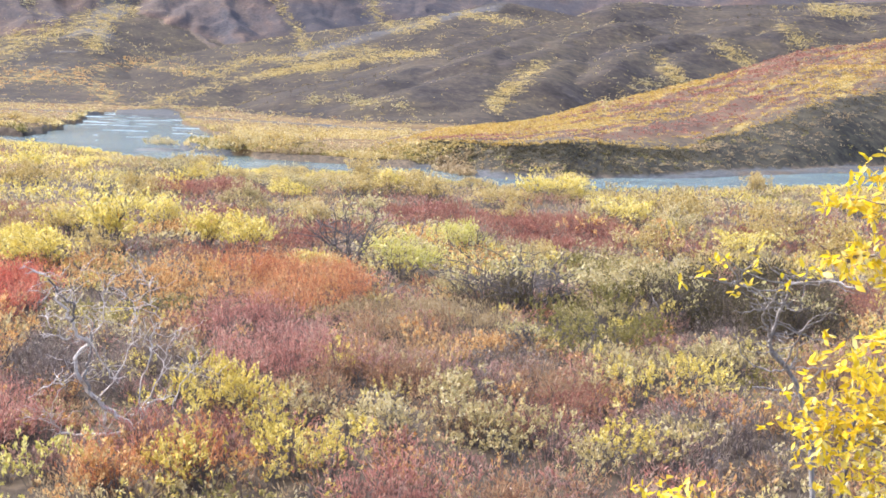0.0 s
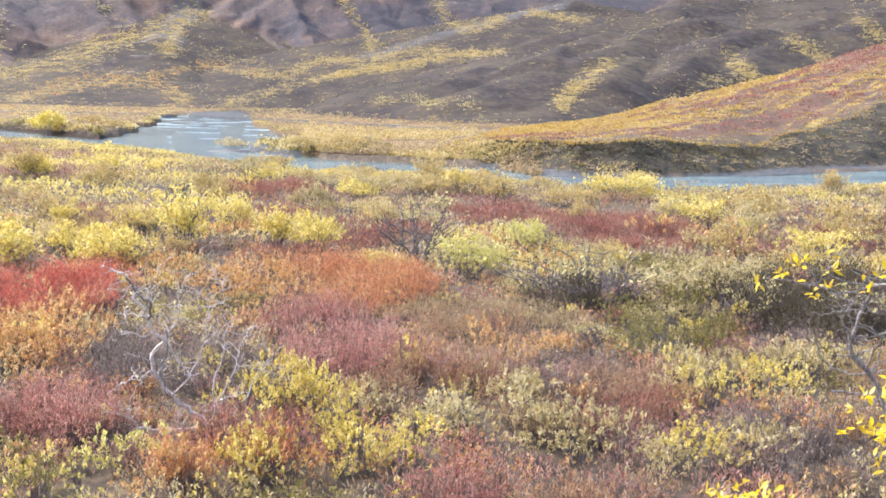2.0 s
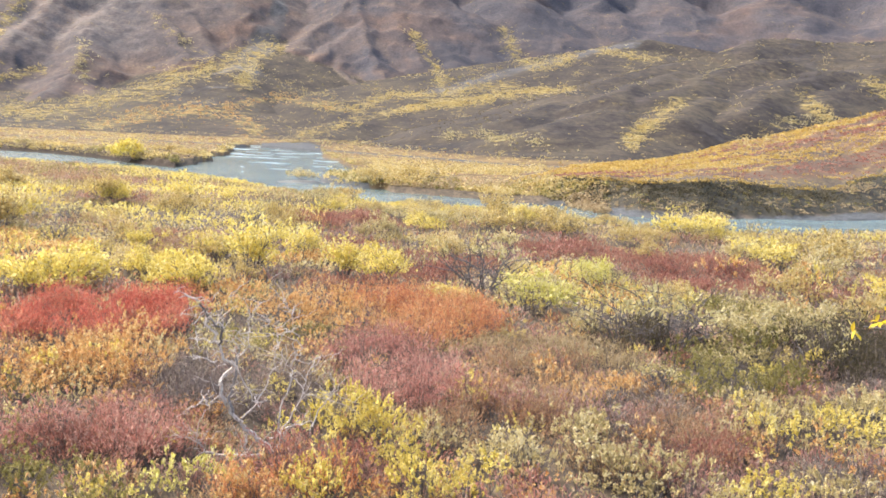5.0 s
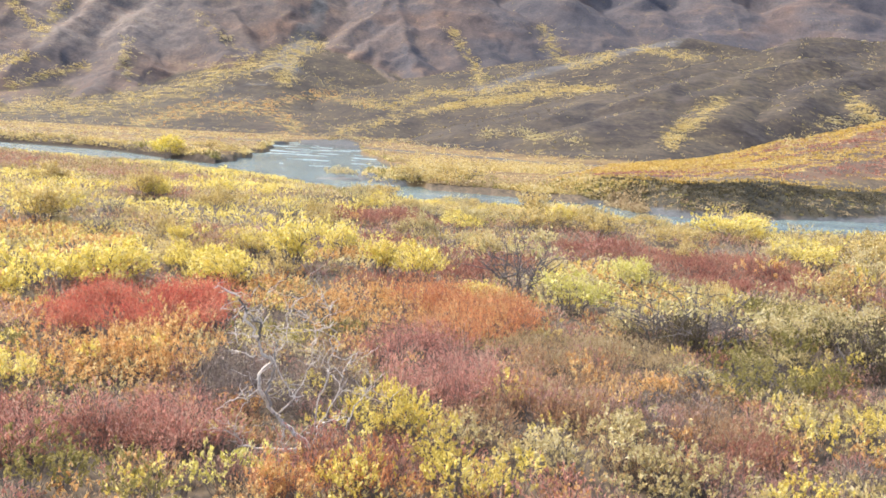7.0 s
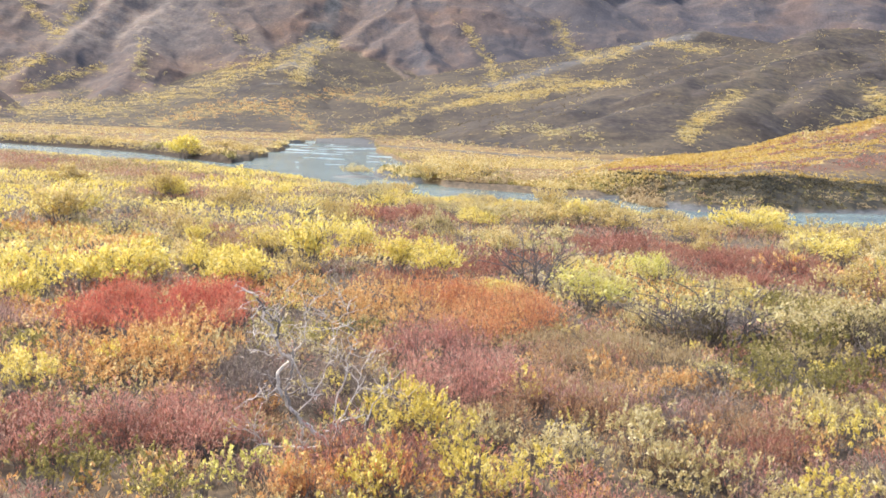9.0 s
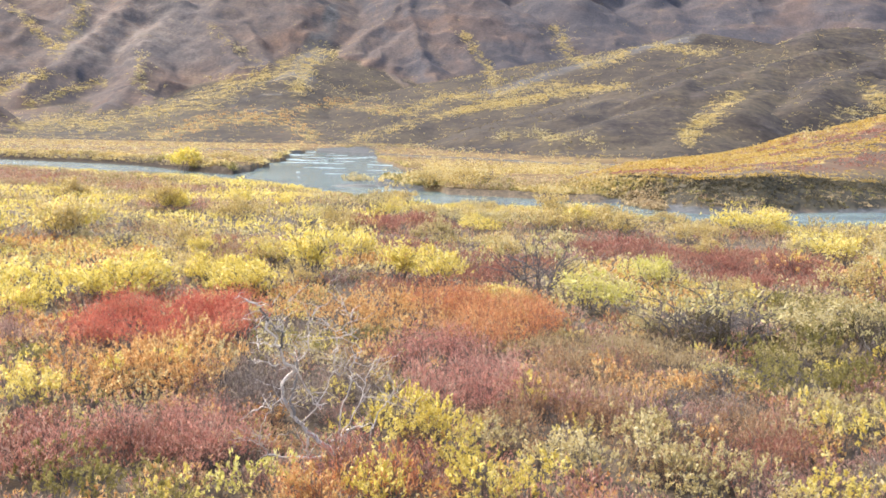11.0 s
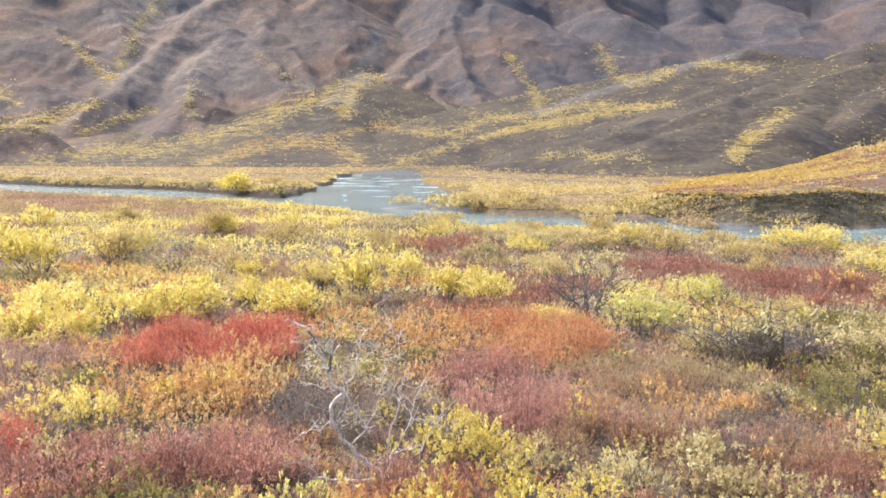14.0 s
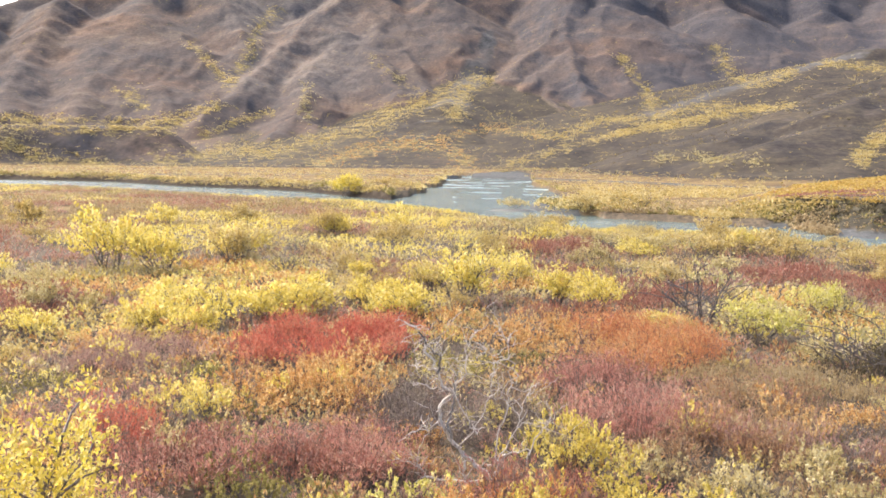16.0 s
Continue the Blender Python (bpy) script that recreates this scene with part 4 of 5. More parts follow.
def thicket(kind, az, r, wide, deep):
    """A patch of bushes of one colour; every bush is a part of it."""
    big = r > 40
    x0, y0 = place(az, r)
    name, label, category = WORDS[kind]
    root = new(name)
    root.matrix_basis = pose(float(x0), float(y0), float(ground_z(x0, y0)[0]), 0, 0, az)
    tagged(root, label, category, group="thickets on the plain")
    n = int(min(110, max(5, math.pi * wide * deep / (1.3 if big else 0.36 if kind in FINE else 0.55))))
    t, q = rng.uniform(0, 2 * np.pi, n), np.sqrt(rng.random(n)) * rng.uniform(0.85, 1.2, n)
    lx, ly = wide * q * np.cos(t), deep * q * np.sin(t)
    a = radians(az)
    gx, gy = x0 + lx * math.cos(a) - ly * math.sin(a), y0 + lx * math.sin(a) + ly * math.cos(a)
    gz = ground_z(gx, gy) - root.location.z
    for k in range(n):
        sort = kind if rng.random() < (0.95 if kind in ("crimson", "pink", "redorange") else 0.84) or kind == "dark" else MIXED[int(rng.integers(0, len(MIXED)))]
        o = new("bush", bush_mesh(sort, big, int(rng.integers(0, 3))))
        o.parent = root
        s = float(rng.uniform(0.6, 1.25))
        o.matrix_basis = Matrix.LocRotScale((float(lx[k]), float(ly[k]), float(gz[k])), Euler((0, 0, float(rng.uniform(0, 6.28)))), (s, s, s * float(rng.uniform(0.8, 1.25))))


for row in PATCHES:
    thicket(*row)


# ---- shrubs with stems ----
def tube(points, radii, sides=5):
    """A tapered limb along points."""
    pts = np.asarray(points, float)
    n = len(pts)
    tan = unit(np.gradient(pts, axis=0))
    ref = np.array([0.31, 0.95, 0.05])
    e1 = unit(np.cross(tan, ref))
    e2 = np.cross(tan, e1)
    a = np.arange(sides) * 2 * np.pi / sides
    ring = e1[:, None] * np.cos(a)[None, :, None] + e2[:, None] * np.sin(a)[None, :, None]
    v = (pts[:, None] + ring * np.asarray(radii)[:, None, None]).reshape(-1, 3)
    k = np.arange(n - 1)[:, None] * sides
    s = np.arange(sides)[None]
    s2 = (s + 1) % sides
    f = np.stack([k + s, k + s2, k + sides + s2, k + sides + s], -1).reshape(-1, 4)
    return v, f


def join(pieces):
    vs, fs, o = [], [], 0
    for v, f in pieces:
        vs.append(v)
        fs.append(f + o)
        o += len(v)
    return np.concatenate(vs), np.concatenate(fs)


def bend(p0, p1, n, sag, wild):
    t = np.linspace(0, 1, n)[:, None]
    p = np.asarray(p0) * (1 - t) + np.asarray(p1) * t
    p = p + np.array([0, 0, 1]) * (sag * np.sin(np.pi * t))
    w = rng.normal(size=(n, 3)) * wild
    w[0] = 0
    return p + w


def shrub_meshes(wide, tall, kind, stems, sprays, leaves, leaf, forks=4):
    """Many-stemmed shrub: crooked stems that fork, sprays of leaves at their ends."""
    limbs, tips = [], []
    for k in range(stems):
        a = 2 * np.pi * (k + rng.random()) / stems
        out = wide * 0.5 * (0.25 + 0.7 * rng.random())
        top = np.array([out * np.cos(a), out * np.sin(a), tall * (0.98 - 0.5 * (out / (wide * 0.5)) ** 2) * (0.75 + 0.3 * rng.random())])
        p = bend((0.08 * wide * np.cos(a), 0.08 * wide * np.sin(a), -0.05), top, 6, 0.05 * tall, 0.03 * tall)
        r = (0.02 if kind == "bare" else 0.016) * tall
        limbs.append(tube(p, np.linspace(r, r * 0.3, 6), 5))
        tips.append(p[-1])
        for j in range(forks):
            q = p[2 + j % 4]
            away = q + rng.normal(size=3) * np.array([0.16 * wide, 0.16 * wide, 0.1 * tall]) + np.array([0, 0, 0.2 * tall])
            b = bend(q, away, 4, 0.02 * tall, 0.02 * tall)
            limbs.append(tube(b, np.linspace(r * 0.5, r * 0.15, 4), 4))
            tips.append(b[-1])
            tips.append(b[2])
    tips = np.array(tips)
    tips = tips[(tips[:, 2] > (0.62 if kind == "bare" else 0.4) * tall) & (rng.random(len(tips)) < 0.7)]
    cen = tips[rng.integers(0, len(tips), sprays)] + rng.normal(size=(sprays, 3)) * np.array([0.05 * wide, 0.05 * wide, 0.05 * tall])
    cen = np.repeat(cen, 3, 0) + rng.normal(size=(sprays * 3, 3)) * np.array([0.05 * wide, 0.05 * wide, 0.06 * tall])
    low = 0.35 if kind == "bare" else 0.0
    cen[:, 2] = np.clip(cen[:, 2], rng.uniform(0.2 + low, 0.45 + low, len(cen)) * tall, None)
    c, ax = sprigs(cen, cen * np.array([0.6, 0.6, 0.0]) / wide + np.array([0, 0, 0.5]) + rng.normal(0, 0.25, (len(cen), 3)), max(2, leaves // 3), leaf * 1.2, 0.6)
    fol = leaf_quads(c, leaf * (0.6 + 0.8 * rng.random(len(c))), 0.7, 0.46, ax)
    return join(limbs), fol


SHRUB_WORDS = {
    "yellow": ("bright yellow willow shrub with many thin stems", "willow"),
    "gold": ("golden-yellow rounded willow shrub", "willow"),
    "lime": ("lime-yellow dense willow shrub", "willow"),
    "bright": ("bright yellow willow shrub standing alone on the river meadow", "willow"),
    "pale": ("pale straw-coloured willow shrub thinning to grey twigs", "willow"),
    "bare": ("half-bare grey willow shrub with a few pale leaves", "willow"),
}
LEAF["bare"] = leaf_material("sparse_willow_leaf", [(0.24, 0.2, 0.09), (0.4, 0.33, 0.14), (0.52, 0.44, 0.19), (0.6, 0.52, 0.29)], 0.4)
BUILT = {}


def shrub(kind, az, r, wide, tall):
    x, y = place(az, r)
    z = ground_z(x, y)[0]
    ratio = wide / tall
    shape = 0 if ratio < 1.5 else 1 if ratio < 2.4 else 2
    seed = int(rng.integers(0, 2))
    far = r > 90
    key = (kind, shape, seed, far)
    m = pose(float(x), float(y), float(z), 0, 0, float(rng.uniform(0, 360)))
    std = ((1.7, 1.7), (2.9, 1.45), (3.6, 1.2))[shape]
    if key not in BUILT:
        bare = kind == "bare"
        limbs, fol = shrub_meshes(*std, kind, 15 if bare else 11, 40 if bare else 150 if not far else 90, 6 if bare else 12, 0.13 if not far else 0.2, 5 if bare else 4)
        root = new("willow_shrub")
        root.matrix_basis = m
        tagged(root, *SHRUB_WORDS[kind], group="willow shrubs on the plain")
        link_mesh("trunk", *limbs, BARK_DARK, parent=root, smooth_shade=True)
        link_mesh("crown", *fol, LEAF[kind], parent=root)
        BUILT[key] = root
        ob = root
    else:
        ob = copy_thing(BUILT[key], m)
    ob.scale = (wide / std[0], wide / std[0], tall / std[1])
    return ob


for row in (
    ("lime", 2.2, 38.3, 3.4, 1.5), ("lime", -1.1, 43.9, 2.6, 1.6), ("yellow", 19.2, 45.6, 2.4, 2.5), ("gold", 24.1, 76.1, 3.3, 1.3),
    ("yellow", 33.2, 63.7, 4.2, 2.3), ("yellow", 30.1, 40.8, 3.9, 1.8), ("yellow", 11.3, 42.3, 2.8, 1.7), ("yellow", 13.8, 43.8, 1.8, 1.8),
    ("yellow", 16.2, 51.6, 3.1, 1.8), ("gold", 21.9, 49.7, 3.0, 1.3), ("yellow", 23.2, 42.6, 2.5, 1.3), ("gold", 26.4, 54.9, 3.9, 1.5),
    ("yellow", -6.8, 74.6, 6.6, 1.9), ("yellow", -11.7, 58.1, 4.1, 1.8), ("gold", 1.9, 72.9, 6.0, 1.6), ("gold", 5.2, 71.8, 5.1, 1.4),
    ("gold", -3.4, 66.8, 4.8, 1.1)):
    shrub(*row)
for row in (
    ("bare", 5.3, 41.2, 4.3, 2.7), ("bare", -3.6, 33.0, 4.6, 1.9), ("bare", -6.2, 33.4, 4.2, 2.0), ("yellow", 7.2, 39.0, 2.3, 0.9),
    ("pale", -10.5, 34.8, 3.7, 1.1), ("pale", -1.3, 33.8, 2.0, 0.9), ("gold", 14.5, 82.7, 3.4, 1.2),
    ("gold", 9.0, 78.1, 5.6, 1.2), ("gold", 17.8, 70.2, 2.9, 1.3), ("gold", 9.0, 133, 9.0, 2.0), ("gold", 12.1, 134, 6.0, 2.0),
    ("gold", 22.9, 196, 7.0, 1.7), ("gold", 24.4, 202, 8.0, 1.5), ("yellow", 40.3, 59.4, 5.3, 3.3), ("yellow", 37.5, 58.3, 4.1, 2.6)):
    shrub(*row)
for row in (
    ("gold", 33.3, 61.4, 4.0, 2.4), ("yellow", 35.4, 37.6, 2.2, 1.3), ("yellow", 38.5, 39.6, 2.1, 1.2), ("yellow", 29.1, 41.9, 3.0, 1.5),
    ("yellow", 31.4, 40.8, 2.9, 1.4), ("yellow", 25.6, 52.9, 1.6, 1.3), ("yellow", 24.3, 41.4, 2.0, 1.2), ("yellow", 21.2, 50.2, 3.0, 1.5),
    ("yellow", 44.3, 38.7, 2.3, 1.4), ("pale", 44.2, 53.5, 3.2, 1.0), ("gold", 26.3, 46.6, 2.2, 1.2), ("yellow", 23.2, 40.3, 2.9, 1.6),
    ("gold", -14.2, 60.0, 5.7, 1.8), ("gold", -10.9, 64.5, 4.6, 1.6), ("gold", -19.9, 58.1, 5.5, 1.8), ("pale", -11.2, 38.9, 2.8, 1.0)):
    shrub(*row)
for row in (
    ("pale", -13.9, 37.2, 2.6, 1.0), ("pale", -9.7, 31.2, 2.2, 0.7), ("bare", -5.7, 26.9, 1.3, 0.9), ("gold", -7.9, 82.4, 3.9, 1.3),
    ("gold", -14.8, 65.3, 3.9, 1.6), ("gold", -23.6, 49.0, 3.5, 1.8), ("bare", -15.3, 31.6, 2.3, 1.4), ("bare", -21.1, 31.5, 3.0, 1.4)):
    shrub(*row)
for k in range(96):
    r = 40 + 66 * rng.random()
    az = rng.uniform(-24, 47)
    if r > np.interp(az, NEAR_AZ, NEAR_R) - 6:
        continue
    wide = rng.uniform(1.2, 3.0) * (0.75 + r / 160)
    shrub(("gold", "yellow", "pale", "bare", "gold")[k % 5], az, r, wide, wide * rng.uniform(0.36, 0.62))


meadow_bush = shrub("bright", 26.6, 191, 7.4, 3.8)
meadow_bush.location.z = WATER_Z
# shrubs along the near shore
for k in range(22):
    az = rng.uniform(-9, 15)
    r = np.interp(az, NEAR_AZ, NEAR_R) - rng.uniform(5, 16)
    wide = rng.uniform(2.0, 3.6)
    shrub(("gold", "pale", "yellow", "gold")[k % 4], az, r, wide, wide * rng.uniform(0.26, 0.36))


# island bush in the river, on its gravel
ix, iy = place(16.4, 143)
islet = bmesh.new()
bmesh.ops.create_icosphere(islet, subdivisions=3, radius=1.0)
for v in islet.verts:
    k = 1 + 0.25 * noise.noise(v.co * 1.7)
    v.co = Vector((v.co.x * 3.6 * k, v.co.y * 4.5 * k, v.co.z * 0.28 * k))
me = bpy.data.meshes.new("gravel_bar")
islet.to_mesh(me)
islet.free()


def pebble_material():
    m, nt, bsdf = nodes_of("river_gravel")
    n = noise_node(nt, 5.0, 5)
    nt.links.new(ramp_node(nt, n, [(0.3, (0.06, 0.057, 0.052)), (0.55, (0.13, 0.125, 0.115)), (0.75, (0.2, 0.19, 0.175))]), bsdf.inputs["Base Color"])
    bsdf.inputs["Roughness"].default_value = 0.9
    return m


PEBBLE = pebble_material()
me.materials.append(PEBBLE)
bar = tagged(new("gravel_bar", me), "small grey gravel bar standing in the shallow river", "gravel bar")
bar.location = (float(ix), float(iy), WATER_Z - 0.1)
b = shrub("pale", 16.4, 143, 4.4, 1.3)
b.location.z = WATER_Z + 0.3


# ---- far growth: clumps on banks, hill and gullies ----
def far_clumps(name, label, kind, x, y, z, size, leaves, squash=0.7):
    n = len(x)
    d = rng.normal(size=(n, leaves, 3))
    d[..., 2] = np.abs(d[..., 2]) * squash
    c = np.stack([x, y, z], -1)[:, None] + d * (0.38 * size)[:, None, None]
    v, f = leaf_quads(c.reshape(-1, 3), np.repeat(size, leaves) * rng.uniform(0.2, 0.5, n * leaves), 0.2, 0.7)
    ob = link_mesh(name, v, f, LEAF[kind])
    return tagged(ob, label, "shrubs", kind="stuff")


def sample(n, az0, az1, r0, r1):
    az, r = rng.uniform(az0, az1, n), np.sqrt(rng.uniform(r0 ** 2, r1 ** 2, n))
    x, y = place(az, r)
    z, cover, parts_at = terrain(x, y)
    return az, r, x, y, z, cover, parts_at


# flat meadow over the river
az, r, x, y, z, cov, pa = sample(26000, -5, 50, 110, 700)
ok = (pa["far_side"] > 0.7) & (pa["inside"] < 0.1) & (cov["gravel"] < 0.4) & (z < 2.5) & (rng.random(len(x)) < np.clip(180 / r, 0.2, 1))
mixn = fbm(x, y, 25, 3, 101) + rng.normal(0, 0.15, len(x))
for kind, lo, hi, label in (("gold", 0.0, 9, "golden willow scrub on the river flat"), ("tan", -0.08, 0.0, "tan grass and scrub on the river flat"), ("rust", -0.25, -0.08, "rust-coloured scrub on the river flat"), ("pale", -9, -0.25, "pale straw scrub on the river flat")):
    s = ok & (mixn > lo) & (mixn <= hi)
    far_clumps("willow_scrub", label, kind, x[s], y[s], z[s], rng.uniform(0.45, 1.2, s.sum()) * np.clip(r[s] / 250, 0.7, 1.6), 7, 0.5)

# golden belt between the river and the foothill
az, r, x, y, z, cov, pa = sample(7000, -4, 15, 118, 250)
s = (pa["far_side"] > 0.7) & (pa["inside"] < 0.1) & ~pa["hill"] & (z < 2.5) & (fbm(x, y, 18, 3, 107) > -0.12) & (rng.random(len(x)) < smooth(250, 150, r) + 0.15)
far_clumps("willow_scrub", "golden willow scrub belt between river and foothill", "gold", x[s], y[s], z[s], rng.uniform(0.5, 1.3, s.sum()), 8, 0.6)

# low fringe along the far shore
az = rng.uniform(-2, 15.5, 3000)
r = np.interp(az, FAR_AZ, FAR_R) + np.abs(rng.normal(0, 8, 3000)) + 2
x, y = place(az, r)
z, cov, pa = terrain(x, y)
mixn = fbm(x, y, 12, 3, 104) + rng.normal(0, 0.12, len(x))
for kind, lo, hi, word in (("gold", -0.02, 9, "golden"), ("olive", -0.12, -0.02, "olive"), ("tan", -9, -0.12, "tan")):
    s = (pa["inside"] < 0.1) & (z < 2) & (mixn > lo) & (mixn <= hi)
    far_clumps("willow_scrub", word + " low scrub along the river shore", kind, x[s], y[s], z[s], rng.uniform(0.3, 1.1, s.sum()), 14, 0.7)

# scrub on the point of land that reaches into the pool
t = rng.random(420) * 2
k = np.minimum(t.astype(int), 1)
spit_a, spit_r = np.array(SPIT).T
x, y = place(spit_a[k] + (spit_a[k + 1] - spit_a[k]) * (t - k), spit_r[k] + (spit_r[k + 1] - spit_r[k]) * (t - k))
x, y = x + rng.normal(0, 1.6, 420), y + rng.normal(0, 2.2, 420)
z, cov, pa = terrain(x, y)
for kind, part_of in (("gold", 0), ("olive", 1), ("pale", 2)):
    s_ = (np.arange(420) % 3 == part_of) & (z > -0.6)
    far_clumps("willow_scrub", {"gold": "golden", "olive": "olive", "pale": "straw-coloured"}[kind] + " low scrub on a gravel point in the river", kind, x[s_], y[s_], z[s_], rng.uniform(0.5, 1.5, s_.sum()), 12, 0.7)

# overhanging growth on the bank of the side channel
az = rng.uniform(20.2, 48, 4000)
r = np.interp(az, FAR_AZ, FAR_R) + rng.uniform(0.5, 6.5, 4000) * np.interp(az, [22, 46], [1, 2])
x, y = place(az, r)
z, cov, pa = terrain(x, y)
mixn = fbm(x, y, 9, 3, 106) + rng.normal(0, 0.12, len(x))
for kind, lo, hi, word in (("gold", 0.0, 9, "golden"), ("tan", -0.15, 0.0, "tan"), ("olive", -9, -0.15, "olive")):
    s = (z > -0.2) & (mixn > lo) & (mixn <= hi)
    far_clumps("willow_scrub", word + " grass and scrub hanging over the channel bank", kind, x[s], y[s], z[s], rng.uniform(0.35, 1.0, s.sum()) * r[s] / 190 * np.where(az[s] < 26, 1.5, 1.0), 7, 0.6)

# hill over the cut bank: streaks of gold, rust and red
az, u = rng.uniform(-28, 4, 17000), rng.random(17000) ** 0.8
r = np.interp(az, HILL_AZ, TOP_R) + u * (np.interp(az, HILL_AZ, CREST_R) + 6 - np.interp(az, HILL_AZ, TOP_R))
x, y = place(az, r)
z, cov, pa = terrain(x, y)
stripe = hill_stripe(pa["u2"], az) + rng.normal(0, 0.06, len(x))
on = pa["hill"] & (pa["u2"] > 0.0)
for kind, lo, hi, label, lim in (("amber", -9, -0.06, "amber-yellow scrub in streaks on the hill", 0.75), ("rust", -0.06, 0.06, "rust-coloured heath on the hill", 0.35), ("brownred", 0.06, 9, "dark red heath on the hill", 0.45)):
    s = on & (stripe > lo) & (stripe <= hi) & (rng.random(len(x)) < lim)
    far_clumps("hill_scrub", label, kind, x[s], y[s], z[s], rng.uniform(0.5, 1.1, s.sum()) * np.clip(r[s] / 160, 0.8, 1.8), 7, 0.35)
# cut bank: dark scrub under the edge, olive grass lower down, golden tufts over the edge
az, u = rng.uniform(-30, 1.5, 7500), rng.uniform(0.02, 1.03, 7500)
r = np.interp(az, HILL_AZ, FOOT_R) + u * (np.interp(az, HILL_AZ, TOP_R) - np.interp(az, HILL_AZ, FOOT_R))
x, y = place(az, r)
z, cov, pa = terrain(x, y)
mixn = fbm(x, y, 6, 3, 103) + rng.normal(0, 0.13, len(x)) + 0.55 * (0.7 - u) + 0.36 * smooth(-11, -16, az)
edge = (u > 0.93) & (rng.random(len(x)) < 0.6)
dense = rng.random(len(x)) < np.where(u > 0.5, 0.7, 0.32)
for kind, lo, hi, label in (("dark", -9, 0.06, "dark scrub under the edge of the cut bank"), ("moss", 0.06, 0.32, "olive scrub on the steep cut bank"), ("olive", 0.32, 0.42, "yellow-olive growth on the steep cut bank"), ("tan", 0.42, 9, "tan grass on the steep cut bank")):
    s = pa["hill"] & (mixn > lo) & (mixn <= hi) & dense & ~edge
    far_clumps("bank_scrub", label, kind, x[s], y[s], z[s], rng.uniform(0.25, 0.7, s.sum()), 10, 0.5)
s = pa["hill"] & edge
far_clumps("bank_scrub", "golden tufts hanging over the edge of the cut bank", "amber", x[s], y[s], z[s], rng.uniform(0.35, 0.8, s.sum()), 10, 0.5)


# yellow growth in the gullies and along the foot of the mountain
def grid_lookup(field, az, r):
    i = np.clip(np.searchsorted(R_GRID, r), 0, nr - 1)
    j = np.clip(np.searchsorted(AZ_GRID, az), 0, na - 1)
    return field[i, j]


def slope_scrub(n, az0, az1, r0, r1, foothill):
    az, r, x, y, z, cov, pa = sample(n, az0, az1, r0, r1)
    gul = grid_lookup(GULLY, az, r)
    if foothill:
        streaks = fbm(az * 1.1 + 0.8 * fbm(x, y, 80, 2, 114), r / 60, 1.0, 3, 113)
        want = np.where(pa["fh"], smooth(0.15, 0.6, gul) * 0.8 + 0.7 * smooth(0.18, 0.4, streaks), 0)
    else:
        want = np.where(pa["mt"], smooth(0.7, 1.3, gul) * smooth(150, 40, z), 0)
        apr = (~pa["mt"]) & (~pa["fh"]) & (~pa["hill"]) & (z > 3)
        want = np.where(apr, 0.07 + 0.6 * smooth(0.0, 0.3, fbm(az * 0.8, r / 70, 1.0, 4, 111)), want)
    s = rng.random(len(x)) < want
    mixn = fbm(x, y, 70, 3, 112) + rng.normal(0, 0.2, len(x))
    for kind, lo, hi, label in (("gold", -0.1, 9, "golden scrub in gullies of the mountain slopes"), ("pale", -0.3, -0.1, "straw-coloured scrub on the lower mountain slopes"), ("olive", -9, -0.3, "olive scrub on the lower mountain slopes")):
        q = s & (mixn > lo) & (mixn <= hi)
        far_clumps("mountain_scrub", label, kind, x[q], y[q], z[q], rng.uniform(0.9, 2.2, q.sum()) * np.clip(r[q] / 700, 0.6, 1.4), 7, 0.5)


slope_scrub(15000, -30, 19, 262, 860, True)
slope_scrub(24000, -12, 52, 450, 1200, False)

# small dark bushes that mottle the foothill
az, r, x, y, z, cov, pa = sample(6500, -28, 18, 262, 830)
s = pa["fh"] & (fbm(x, y, 30, 3, 120) + rng.normal(0, 0.15, len(x)) > 0.05)
far_clumps("foothill_scrub", "small brown-olive bushes scattered over the brown foothill", "moss", x[s], y[s], z[s], rng.uniform(0.7, 1.8, s.sum()) * np.clip(r[s] / 500, 0.6, 1.4), 6, 0.5)

MARCH_R = np.arange(200, 2000, 4.0)


def onto_slope(az, el):
    """Range at which a line of sight first meets the slopes."""
    x, y = place(az[:, None], MARCH_R[None])
    i = np.clip(np.searchsorted(R_GRID, MARCH_R), 1, nr - 1)
    j = np.clip(np.searchsorted(AZ_GRID, az), 1, na - 1)
    z = GZ[i[None], j[:, None]]
    under = z > EYE + MARCH_R[None] * np.tan(np.radians(el))[:, None]
    k = under.argmax(1)
    return np.where(under.any(1), MARCH_R[k], -1)


BANDS = defaultdict(list)
LINES = []


def scrub_band(kind, n, spread, *line):
    """Scrub along a gully or the foot of a slope, given by bearings and elevation angles."""
    p = np.array(line)
    LINES.append((p, spread, 0.7 if kind == "pale" else 1.0))
    n = int(n * 1.7)
    t = rng.uniform(0, len(p) - 1, n)
    az = np.interp(t, np.arange(len(p)), p[:, 0]) + rng.normal(0, spread, n) + 0.3 * vnoise(t * 3, t * 0 + p[0, 0], 7)
    el = np.interp(t, np.arange(len(p)), p[:, 1]) + rng.normal(0, spread * 0.5, n)
    r = onto_slope(az, el)
    ok = (r > 0) & (rng.random(n) < 0.55 + 0.9 * vnoise(t * 4.0, t * 0 + p[0, 0] * 3, 9))
    BANDS[kind].append((az[ok], r[ok] + rng.uniform(-1, 7, ok.sum())))


